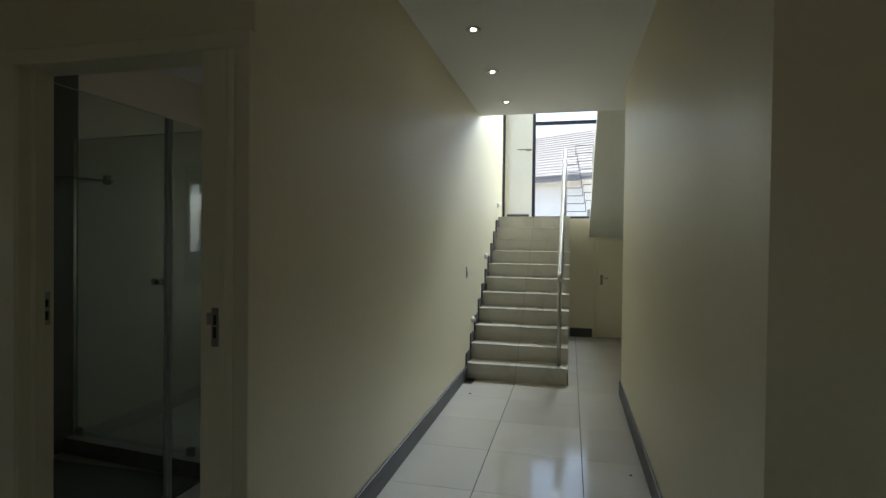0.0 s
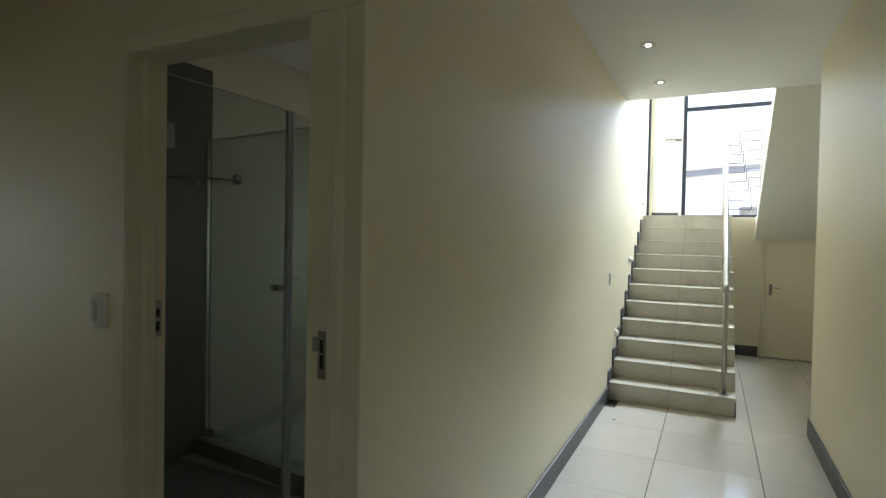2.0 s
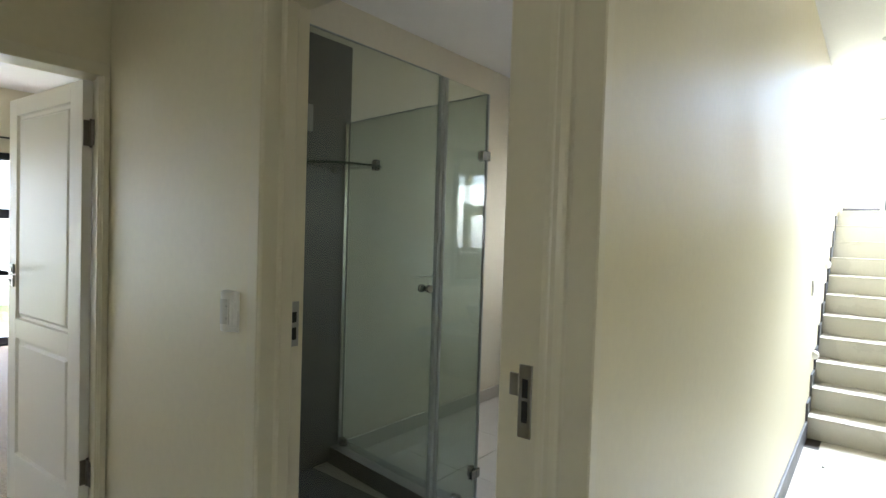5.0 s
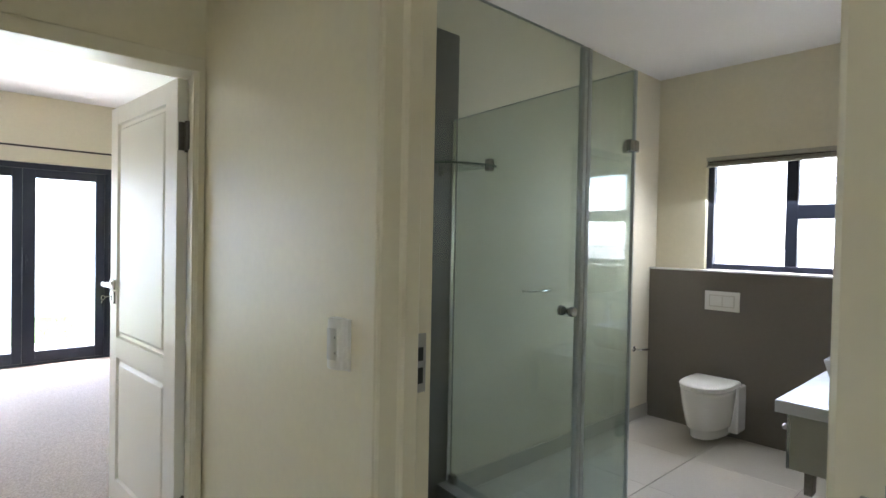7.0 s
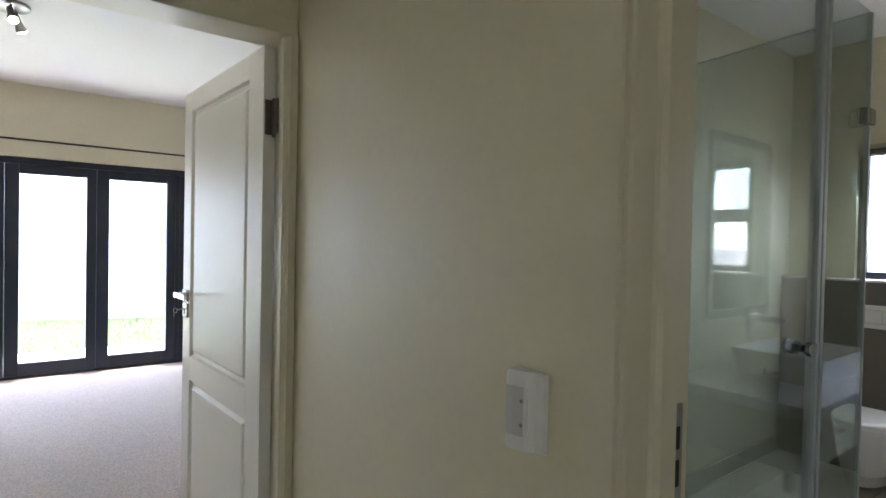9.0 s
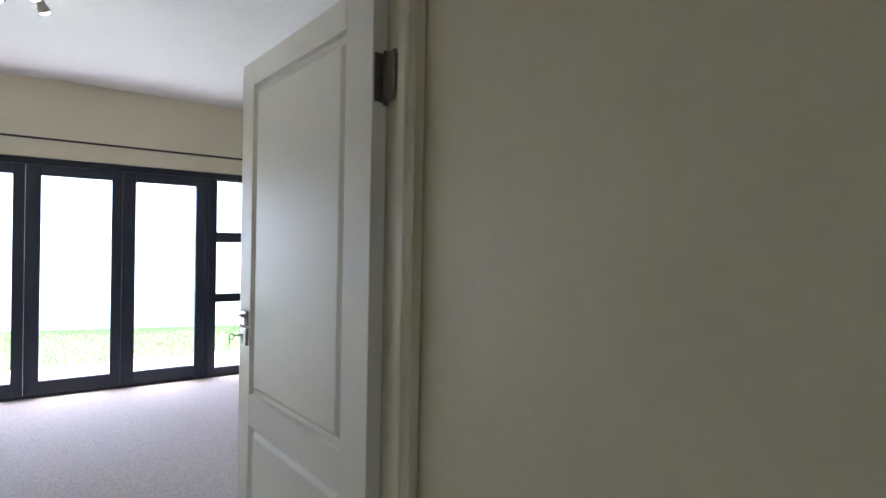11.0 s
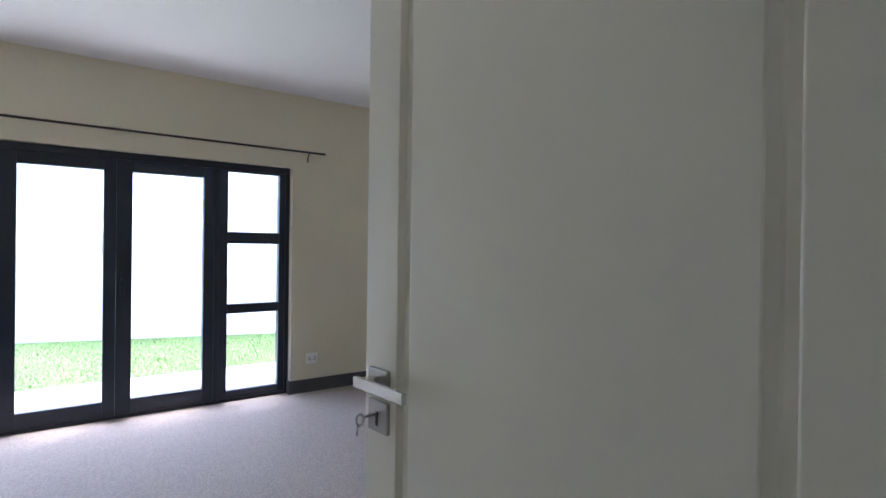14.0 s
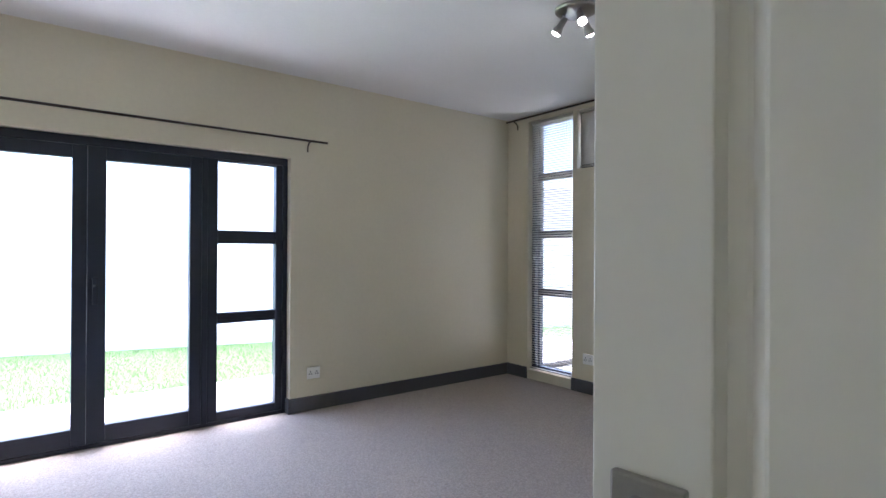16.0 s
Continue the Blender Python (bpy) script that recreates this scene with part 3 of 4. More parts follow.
def bedroom_door():
    f = structure(empty("door_bedroom", HALL_W - 0.06, 1.65, 0.0), "cream painted bedroom door frame", "door frame")
    x0, x1 = HALL_W + 0.012, HALL_W - 0.13
    N, S, H = 2.08, 1.238, 1.99
    def profile(y, s):
        return [(x0, y + 0.0345 * s), (x0, y + 0.013 * s), (x0 - 0.004, y + 0.010 * s), (x0 - 0.007, y + 0.011 * s), (x0 - 0.012, y + 0.005 * s), (x0 - 0.018, y + 0.006 * s), (x0 - 0.022, y + 0.001 * s), (x0 - 0.028, y), (x0 - 0.05, y), (x0 - 0.053, y + 0.002 * s), (x0 - 0.054, y + 0.013 * s), (x1, y + 0.013 * s), (x1, y + 0.0345 * s)]
    part("jamb", slab(profile(N, 1), "z", 0, H), GLOSS_CREAM, f)
    part("jamb", slab(profile(S, -1), "z", 0, H), GLOSS_CREAM, f)
    part("head", cube(x1 + 0.001, x0 - 0.001, S - 0.034, N + 0.034, H, 2.043, 0.004), GLOSS_CREAM, f)
    # leaf, hung on the north jamb and opened into the bedroom
    leaf = empty("bedroom_door_leaf", HALL_W - 0.085, 2.053, 0.012, 184.4)
    tagged(leaf, "white painted two-panel door standing open into the bedroom", "door")
    m = leaf.matrix_world.copy()
    W, HT, T = 0.815, 1.972, 0.038
    def put(name, bm, mat, parent=leaf, label=""):
        bmesh.ops.transform(bm, matrix=m, verts=bm.verts)
        return part(name, bm, mat, parent, label)
    # local: x along the leaf from the hinge, y away from the seen face (negative is behind), z up
    zs = [0.0, 0.245, 0.815, 0.91, 1.893, HT]
    xl, xr = 0.131, 0.72
    def lb(x0, x1, y0, y1, z0, z1, bev=0.002):
        return cube(x0, x1, y0, y1, z0, z1, bev)
    put("hinge_stile", lb(0.014, xl, -T, 0, 0, HT), DOOR_WHITE)
    put("lock_stile", lb(xr, W, -T, 0, 0, HT), DOOR_WHITE)
    put("bottom_rail", lb(xl, xr, -T + 0.0003, -0.0003, 0, zs[1]), DOOR_WHITE)
    put("lock_rail", lb(xl, xr, -T + 0.0003, -0.0003, zs[2], zs[3]), DOOR_WHITE)
    put("top_rail", lb(xl, xr, -T + 0.0003, -0.0003, zs[4], HT), DOOR_WHITE)
    for a, b in ((zs[1], zs[2]), (zs[3], zs[4])):
        bm = bmesh.new()
        # moulded panel: sloping edge down to a sunk field, with a raised bead
        def ring(i, y):
            return [bm.verts.new(v) for v in ((xl + i, y, a + i), (xr - i, y, a + i), (xr - i, y, b - i), (xl + i, y, b - i))]
        rings = [ring(-0.001, -0.0005), ring(0.0015, -0.007), ring(0.004, -0.013), ring(0.016, -0.0145), ring(0.02, -0.0135), ring(0.03, -0.004), ring(0.033, -0.0032)]
        back = ring(-0.001, -T + 0.002)
        for r, s in zip(rings, rings[1:]):
            for k in range(4):
                bm.faces.new((r[k], r[(k + 1) % 4], s[(k + 1) % 4], s[k]))
        bm.faces.new(rings[-1])
        bm.faces.new(list(reversed(back)))
        for k in range(4):
            bm.faces.new((back[k], back[(k + 1) % 4], rings[0][(k + 1) % 4], rings[0][k]))
        put("panel", bm, DOOR_WHITE)
    # lever set on the lock stile
    hx, hz = 0.765, 1.154
    ros = put("lever_rose", lb(hx - 0.029, hx + 0.029, 0, 0.009, hz - 0.026, hz + 0.021, 0.002), STEEL, leaf, "square polished steel lever handle")
    put("lever_neck", lb(hx - 0.009, hx + 0.009, 0.009, 0.04, hz - 0.009, hz + 0.009, 0.003), CHROME, ros)
    put("lever", lb(hx - 0.122, hx + 0.02, 0.036, 0.046, hz - 0.0095, hz + 0.0095, 0.0015), CHROME, ros)
    esc = put("key_plate", lb(hx - 0.029, hx + 0.029, 0, 0.008, hz - 0.09, hz - 0.035, 0.002), STEEL, leaf, "square steel key plate")
    # thin black block in place of the shaded keyhole
    put("keyhole_shade", lb(hx - 0.003, hx + 0.003, 0.007, 0.0095, hz - 0.078, hz - 0.054, 0), HOLE_CAP_BLACK, esc)
    put("key", tube(bmesh.new(), [(hx, 0.008, hz - 0.058), (hx, 0.026, hz - 0.058), (hx + 0.002, 0.036, hz - 0.06)], 0.0026, 8), STEEL, esc)
    put("key_bow", tube(bmesh.new(), [(hx + 0.002, 0.042 + 0.007 * math.cos(a), hz - 0.062 + 0.010 * math.sin(a)) for a in [k * math.pi / 8 for k in range(17)]], 0.002, 6), STEEL, esc)
    put("key_tag", tube(bmesh.new(), [(hx + 0.002, 0.046, hz - 0.068), (hx + 0.003, 0.047, hz - 0.088)], 0.0016, 6), STEEL, esc)
    put("lock_edge_plate", lb(W - 0.001, W + 0.0015, -T + 0.008, -0.008, hz - 0.13, hz + 0.06, 0), STEEL, leaf)
    for z in (0.29, 1.705):
        h = put("hinge", lb(0.01, 0.014, -T + 0.003, -0.004, z, z + 0.105, 0), HINGE, leaf, "dark steel butt hinge")
        put("hinge_knuckle", tube(bmesh.new(), [(0.008, -T + 0.008, z - 0.006), (0.008, -T + 0.008, z + 0.111)], 0.0055, 10), HINGE, h)
        part("hinge_flap", cube(HALL_W - 0.085, HALL_W - 0.052, 2.0775, 2.081, z + 0.012, z + 0.117, 0.001), HINGE, f, "dark steel hinge flap on the frame")


bedroom_door()


def understairs_door():
    d = structure(empty("door_understairs", 0.78, 8.83, 0.0), "low cream painted cupboard door below the stair landing, closed", "door")
    part("frame_jamb", cube(0.472, 0.502, 8.81, 8.9, 0, 1.473, 0.003), GLOSS_CREAM, d)
    part("frame_jamb", cube(1.048, 1.078, 8.81, 8.9, 0, 1.473, 0.003), GLOSS_CREAM, d)
    part("frame_head", cube(0.502, 1.048, 8.812, 8.9, 1.443, 1.473, 0.003), GLOSS_CREAM, d)
    leaf = part("leaf", cube(0.505, 1.045, 8.826, 8.862, 0.006, 1.44, 0.003), GLOSS_CREAM, d)
    p = part("handle_plate", cube(0.548, 0.582, 8.822, 8.827, 0.79, 0.93, 0.001), HINGE, leaf, "steel lever handle plate")
    part("lever", tube(bmesh.new(), [(0.565, 8.824, 0.89), (0.565, 8.785, 0.89), (0.575, 8.78, 0.89), (0.655, 8.78, 0.885)], 0.007, 10), STEEL, leaf)


understairs_door()


# ---- hall and corridor fittings ----
def downlight(x, y, z):
    d = part("downlight", turned(bmesh.new(), [(0.045, -0.002), (0.052, -0.007), (0.05, -0.011), (0.036, -0.011), (0.033, -0.004)], Matrix.Translation((x, y, z)), 28), STEEL)
    tagged(d, "lit round recessed ceiling downlight with steel rim", "downlight", "downlights along the corridor ceiling")
    part("lamp", turned(bmesh.new(), [(0.017, -0.006), (0.017, -0.0105), (0.012, -0.013), (0.006, -0.0145)], Matrix.Translation((x, y, z)), 20), BULB, d, "glowing bulb")


for y in (4.13, 5.055, 6.06):
    downlight(-0.555, y, CEIL)


def wall_switch(x, z, ob_label):
    y = HALL_N
    face = [(x - 0.0336, y), (x - 0.0336, y - 0.02), (x - 0.03108, y - 0.026), (x - 0.0252, y - 0.0285), (x - 0.01512, y - 0.0275), (x + 0.00336, y - 0.022), (x + 0.01176, y - 0.016), (x + 0.01512, y - 0.011), (x + 0.02856, y - 0.008), (x + 0.03024, y)]
    bm = slab(face, "z", z - 0.06, z + 0.06)
    bmesh.ops.bevel(bm, geom=[e for e in bm.edges if abs(e.verts[0].co.z - e.verts[1].co.z) < 1e-6 and min(e.verts[0].co.y, e.verts[1].co.y) < y - 0.005 and max(e.verts[0].co.y, e.verts[1].co.y) < y - 0.001], offset=0.003, segments=2, affect="EDGES")
    s = part("light_switch", bm, PLASTIC)
    tagged(s, ob_label, "light switch")
    part("inset", slab([(x - 0.02856, y - 0.012), (x - 0.02856, y - 0.029), (x - 0.01512, y - 0.0282), (x + 0.00336, y - 0.0232), (x + 0.00336, y - 0.012)], "z", z - 0.037, z + 0.037), SWITCH_PALE, s, "pale grey inset panel")
    part("ridge", slab([(x + 0.00336, y - 0.012), (x + 0.00336, y - 0.0245), (x + 0.00756, y - 0.0232), (x + 0.00756, y - 0.012)], "z", z - 0.037, z + 0.037), PLASTIC, s)
    for a in (-0.02, 0.016):
        part("button", turned(bmesh.new(), [(0.003, 0.0), (0.003, 0.0125), (0.002, 0.0132)], pose(x - 0.00168, y - 0.0125, z + a, 90, 0, 0), 14), SWITCH_DARK, s, "small grey push button")


wall_switch(-2.052, 1.154, "white plastic light switch with two small buttons on the hall wall")
s = part("light_switch", cube(LEFT, LEFT + 0.01, 5.9, 5.97, 1.04, 1.15, 0.003), PLASTIC)
tagged(s, "white plastic light switch on the corridor wall", "light switch")
part("rocker", cube(LEFT + 0.009, LEFT + 0.014, 5.922, 5.948, 1.065, 1.125, 0.002), PLASTIC, s)
for x, y in ((-0.775, 5.415), (0.485, 3.95)):
    k = part("floor_cap", turned(bmesh.new(), [(0.009, 0.0), (0.009, 0.003), (0.005, 0.005)], Matrix.Translation((x, y, 0)), 12), HOLE_CAP_BLACK)
    tagged(k, "tiny dark doorstop cap on the tiled floor", "floor cap")

# window stay on the stair end wall
st = part("window_stay", cube(-0.76, -0.53, FAR_Y - 0.03, FAR_Y - 0.022, 2.91, 2.925, 0.001), HINGE)
tagged(st, "thin steel window stay arm by the stair window", "window stay")
part("bracket", cube(-0.62, -0.54, FAR_Y - 0.032, FAR_Y, 2.895, 2.925, 0.002), HINGE, st)


# ---- bathroom ----
GX, GY, GTOP, KERB = -1.975, 3.3, 2.04, 0.1
GW = 3.42


def shower():
    s = empty("shower_enclosure", -2.5, 2.8, 0.0)
    tagged(s, "frameless glass shower enclosure with chrome fittings and grey kerb", "shower")
    def pane(name, *b):
        p = part(name, cube(*b), SHOWER_GLASS, s, "green tinted clear glass")
        p.visible_shadow = False
        return p
    door = pane("glass_door", GX - 0.003, GX + 0.003, 2.24, 2.957, 0.03, GTOP)
    pane("fixed_panel", GX - 0.003, GX + 0.003, 2.992, GY, 0.012, GTOP)
    rp = part("return_panel", slab([(BATH_W + 0.01, GW - 0.003), (GX - 0.008, GY - 0.003), (GX - 0.008, GY + 0.003), (BATH_W + 0.01, GW + 0.003)], "z", KERB + 0.002, GTOP), SHOWER_GLASS, s, "green tinted clear glass")
    rp.visible_shadow = False
    part("pane_edge", slab([(BATH_W + 0.01, GW - 0.0034), (GX - 0.008, GY - 0.0034), (GX - 0.008, GY + 0.0034), (BATH_W + 0.01, GW + 0.0034)], "z", GTOP, GTOP + 0.0035), SEAL, rp, "dark green ground glass edge")
    part("pane_edge", cube(GX - 0.0034, GX + 0.0034, 2.24, 2.954, GTOP, GTOP + 0.0035), SEAL, door, "dark green ground glass edge")
    part("seal_strip", cube(GX - 0.012, GX + 0.01, 2.955, 2.975, 0.03, GTOP, 0.003), SEAL, s)
    part("seal_strip", cube(GX - 0.01, GX + 0.012, 2.9765, 2.996, 0.012, GTOP, 0.003), SEAL, s)
    part("corner_edge", cube(GX - 0.006, GX + 0.005, GY - 0.005, GY + 0.006, 0.012, GTOP, 0.001), SEAL, s)
    part("wall_channel", cube(BATH_W + 0.001, BATH_W + 0.02, GW - 0.012, GW + 0.012, KERB, GTOP, 0.002), CHROME, s)
    k = part("knob", turned(bmesh.new(), [(0.009, 0.003), (0.009, 0.009), (0.0145, 0.011), (0.016, 0.014), (0.016, 0.027), (0.013, 0.03)], pose(GX, 2.9, 1.18, 0, 90, 0)), DARK_CHROME, door, "chrome door knob")
    part("knob_inside", turned(bmesh.new(), [(0.009, 0.003), (0.009, 0.009), (0.0145, 0.011), (0.016, 0.014), (0.016, 0.027), (0.013, 0.03)], pose(GX, 2.9, 1.18, 0, -90, 0)), DARK_CHROME, door, "chrome door knob")
    for z in (0.3, 1.76):
        part("corner_clamp", box(cube(GX - 0.04, GX + 0.014, GY - 0.013, GY + 0.014, z - 0.021, z + 0.021, 0.003), GX - 0.013, GX + 0.014, GY - 0.045, GY - 0.013, z - 0.021, z + 0.021, 0.003), DARK_CHROME, s)
    for x, y in ((BATH_W + 0.06, GW - 0.006), (GX - 0.12, GY + 0.012)):
        part("floor_clamp", cube(x - 0.022, x + 0.022, y - 0.016, y + 0.016, KERB, KERB + 0.05, 0.003), DARK_CHROME, s)
    kerb = [(BATH_W, GW - 0.07), (GX + 0.02, GY - 0.07), (GX + 0.02, GY + 0.06), (BATH_W, GW + 0.06)]
    part("kerb", slab(kerb, "z", 0.0, KERB - 0.001), GREY_TILE, s, "dark grey tiled shower kerb")
    part("kerb_top", slab(kerb, "z", KERB - 0.001, KERB + 0.001), KERB_TOP, s, "mid grey kerb capping")
    part("shower_floor", cube(BATH_W, GX + 0.02, HALL_N + 0.106, GY - 0.07, -0.006, 0.012), MOSAIC, s, "dark grey shower floor")
    part("soap_frame", cube(BATH_W + 0.012, BATH_W + 0.03, 3.03, 3.16, 1.95, 2.1, 0.004), STEEL, s)


shower()
cl = part("shower_tiling", cube(BATH_W, BATH_W + 0.012, HALL_N + 0.106, GW + 0.03, 0.012, 2.5), GREY_TILE)
structure(cl, "dark grey tiled shower wall", "wall tiles")
GS = 3.385
SX = BATH_W + 0.0125
front = [(SX + 0.36 * math.cos(k * math.pi / 28) ** 0.8, GS - 0.015 - 0.36 * math.sin(k * math.pi / 28) ** 0.8) for k in range(15)]
sh = part("glass_shelf", slab([(SX, GS - 0.015)] + front, "z", 1.754, 1.762), SHOWER_GLASS)
tagged(sh, "curved glass corner shelf on chrome brackets in the shower", "shelf")
rim = bmesh.new()
for (xa, ya), (xb, yb) in zip(front, front[1:]):
    q = [rim.verts.new(v) for v in ((xa, ya, 1.752), (xb, yb, 1.752), (xb, yb, 1.764), (xa, ya, 1.764), (xa + 0.005, ya - 0.005, 1.752), (xb + 0.005, yb - 0.005, 1.752), (xb + 0.005, yb - 0.005, 1.764), (xa + 0.005, ya - 0.005, 1.764))]
    for w in ((0, 1, 2, 3), (4, 5, 6, 7), (0, 1, 5, 4), (3, 2, 6, 7)):
        rim.faces.new([q[i] for i in w])
part("rim", rim, RIM_GREEN, sh, "dark green glass edge")
part("bracket", cube(-2.78, -2.745, GS - 0.035, GS - 0.003, 1.74, 1.8, 0.003), DARK_CHROME, sh)
part("bracket", cube(BATH_W + 0.012, BATH_W + 0.04, GS - 0.075, GS - 0.055, 1.735, 1.752, 0.003), DARK_CHROME, sh)


def cistern():
    c = part("cistern_boxing", cube(BATH_W, BATH_E, 5.66, BATH_N, 0.0, 1.2, 0.003), GREY_PANEL)
    structure(c, "grey brown boxed cistern wall below the bathroom window", "wall")
    part("ledge", cube(BATH_W, BATH_E, 5.65, BATH_N + 0.04, 1.2, 1.213, 0.003), WORKTOP, c, "pale ledge")
    f = part("flush_plate", cube(-2.645, -2.4, 5.648, 5.66, 0.915, 1.06, 0.004), CERAMIC)
    tagged(f, "white rectangular dual flush plate", "flush plate")
    # grey sheet in place of the shaded groove around the buttons
    part("groove_shade", cube(-2.612, -2.433, 5.6465, 5.649, 0.943, 1.032), GROOVE_GREY, f)
    part("button", cube(-2.605, -2.52, 5.643, 5.65, 0.95, 1.025, 0.003), CERAMIC, f)
    part("button", cube(-2.516, -2.44, 5.643, 5.65, 0.95, 1.025, 0.003), CERAMIC, f)


cistern()


def toilet():
    x, back, front = -2.51, 5.66, 5.165
    t = empty("toilet", x, back, 0.0)
    tagged(t, "white wall-hung ceramic toilet with closed lid", "toilet")
    def outline(w, f, n=20, b=back):
        pts = [(x - w, b)]
        for k in range(n + 1):
            a = math.pi + math.pi * k / n
            pts.append((x + w * math.copysign(abs(math.cos(a)) ** 0.78, math.cos(a)), f + 0.24 + 0.24 * math.sin(a) * 1.0))
        pts.append((x + w, b))
        return pts
    bm = bmesh.new()
    levels = [(0.06, 0.105, 0.085), (0.066, 0.108, 0.08), (0.118, 0.112, 0.075), (0.124, 0.122, 0.058), (0.135, 0.126, 0.052), (0.2, 0.137, 0.036), (0.3, 0.149, 0.012), (0.37, 0.155, 0.002), (0.4, 0.156, 0.0)]
    rings = [[bm.verts.new((px, py, z)) for px, py in outline(w, front + f)] for z, w, f in levels]
    for r, s in zip(rings, rings[1:]):
        for k in range(len(r)):
            bm.faces.new((r[k], r[(k + 1) % len(r)], s[(k + 1) % len(s)], s[k])).smooth = True
    bm.faces.new(list(reversed(rings[0])))
    bm.faces.new(rings[-1])
    part("bowl", bm, CERAMIC, t)
    part("back_block", cube(x - 0.17, x + 0.17, 5.5, back, 0.075, 0.405, 0.012), CERAMIC, t)
    seat = slab(outline(0.16, front - 0.004, b=back - 0.09), "z", 0.402, 0.416)
    part("seat", seat, PLASTIC, t)
    bm = bmesh.new()
    lid = [(0.419, 0.162, -0.006), (0.43, 0.162, -0.006), (0.438, 0.154, 0.004), (0.442, 0.13, 0.03)]
    rings = [[bm.verts.new((px, py, z)) for px, py in outline(w, front + f, b=back - 0.09)] for z, w, f in lid]
    for r, s in zip(rings, rings[1:]):
        for k in range(len(r)):
            bm.faces.new((r[k], r[(k + 1) % len(r)], s[(k + 1) % len(s)], s[k])).smooth = True
    bm.faces.new(list(reversed(rings[0])))
    bm.faces.new(rings[-1])
    part("lid", bm, PLASTIC, t)


toilet()


def vanity():
    x0, y0, y1, z = -1.665, 3.91, 5.2, 0.78
    v = part("bathroom_worktop", cube(x0, BATH_E, y0, y1, z - 0.05, z, 0.004), WORKTOP)
    tagged(v, "white wall-hung vanity worktop with square edge", "worktop")
    c = empty("vanity_cabinet", x0 + 0.3, 4.5, 0.5)
    tagged(c, "cream wall-hung vanity cabinet with chrome edge strip", "cabinet")
    part("body", cube(x0 + 0.05, BATH_E, y0 + 0.04, y1 - 0.03, 0.5, z - 0.051, 0.003), CABINET, c)
    part("edge_strip", cube(x0 + 0.036, x0 + 0.051, y0 + 0.036, y0 + 0.05, 0.5, z - 0.051, 0.002), CHROME, c)
    for a, b in ((y0 + 0.06, 4.53), (4.54, y1 - 0.05)):
        d = part("drawer_front", cube(x0 + 0.032, x0 + 0.05, a, b, 0.51, z - 0.06, 0.003), CABINET, c)
        part("handle", cube(x0 + 0.01, x0 + 0.032, (a + b) / 2 - 0.05, (a + b) / 2 + 0.05, 0.63, 0.64, 0.002), CHROME, d)
    part("knob", turned(bmesh.new(), [(0.008, 0.0), (0.008, 0.012), (0.013, 0.014), (0.013, 0.024), (0.009, 0.027)], pose(x0 + 0.034, y0 + 0.09, 0.655, 0, -90, 0), 14), CHROME, c)
    part("bracket", cube(x0 + 0.095, x0 + 0.125, y0 + 0.06, y0 + 0.12, 0.405, 0.5, 0.003), HINGE, c, "dark steel bracket below the cabinet")
    # vessel basin with a hollow bowl
    bx, by = -1.38, 4.55
    b = empty("wash_basin", bx, by, z)
    tagged(b, "white rectangular ceramic vessel basin on the vanity", "basin")
    bm = bmesh.new()
    def ring(hx, hy, zz):
        return [bm.verts.new((bx + sx * hx, by + sy * hy, zz)) for sx, sy in ((-1, -1), (1, -1), (1, 1), (-1, 1))]
    rings = [ring(0.17, 0.25, z), ring(0.2, 0.29, z + 0.13), ring(0.19, 0.28, z + 0.13), ring(0.15, 0.23, z + 0.03)]
    for r, s in zip(rings, rings[1:]):
        for k in range(4):
            bm.faces.new((r[k], r[(k + 1) % 4], s[(k + 1) % 4], s[k]))
    bm.faces.new(list(reversed(rings[0])))
    bm.faces.new(rings[-1])
    part("bowl", bm, CERAMIC, b)
    part("waste", turned(bmesh.new(), [(0.025, 0.031), (0.025, 0.034), (0.015, 0.035)], Matrix.Translation((bx, by, z))), CHROME, b)
    t = part("tap", tube(bmesh.new(), [(-1.14, by, z), (-1.14, by, z + 0.24), (-1.15, by, z + 0.26), (-1.3, by, z + 0.25), (-1.31, by, z + 0.23)], 0.018, 12), CHROME)
    tagged(t, "chrome tall basin mixer tap", "tap")
    part("lever", cube(-1.15, -1.13, by - 0.05, by + 0.01, z + 0.262, z + 0.272, 0.002), CHROME, t)
    m = part("mirror", cube(BATH_E - 0.014, BATH_E - 0.002, 4.275, 4.875, 1.075, 1.955, 0.002), MIRROR)
    tagged(m, "rectangular mirror in a slim grey frame above the vanity", "mirror")
    for a, b, z0, z1 in ((4.23, 4.275, 1.03, 2.0), (4.875, 4.92, 1.03, 2.0), (4.275, 4.875, 1.03, 1.075), (4.275, 4.875, 1.955, 2.0)):
        part("frame", cube(BATH_E - 0.018, BATH_E - 0.002, a, b, z0, z1, 0.002), GREY_PANEL, m, "slim grey frame")


vanity()

tp = part("paper_holder", tube(bmesh.new(), [(BATH_W, 5.42, 0.57), (BATH_W + 0.06, 5.42, 0.57), (BATH_W + 0.065, 5.425, 0.57), (BATH_W + 0.065, 5.55, 0.56)], 0.008, 10), CHROME)
tagged(tp, "chrome toilet paper holder on the bathroom wall", "paper holder")
part("rose", turned(bmesh.new(), [(0.022, 0.0), (0.022, 0.008), (0.01, 0.01)], pose(BATH_W, 5.42, 0.57, 0, 90, 0), 16), CHROME, tp)


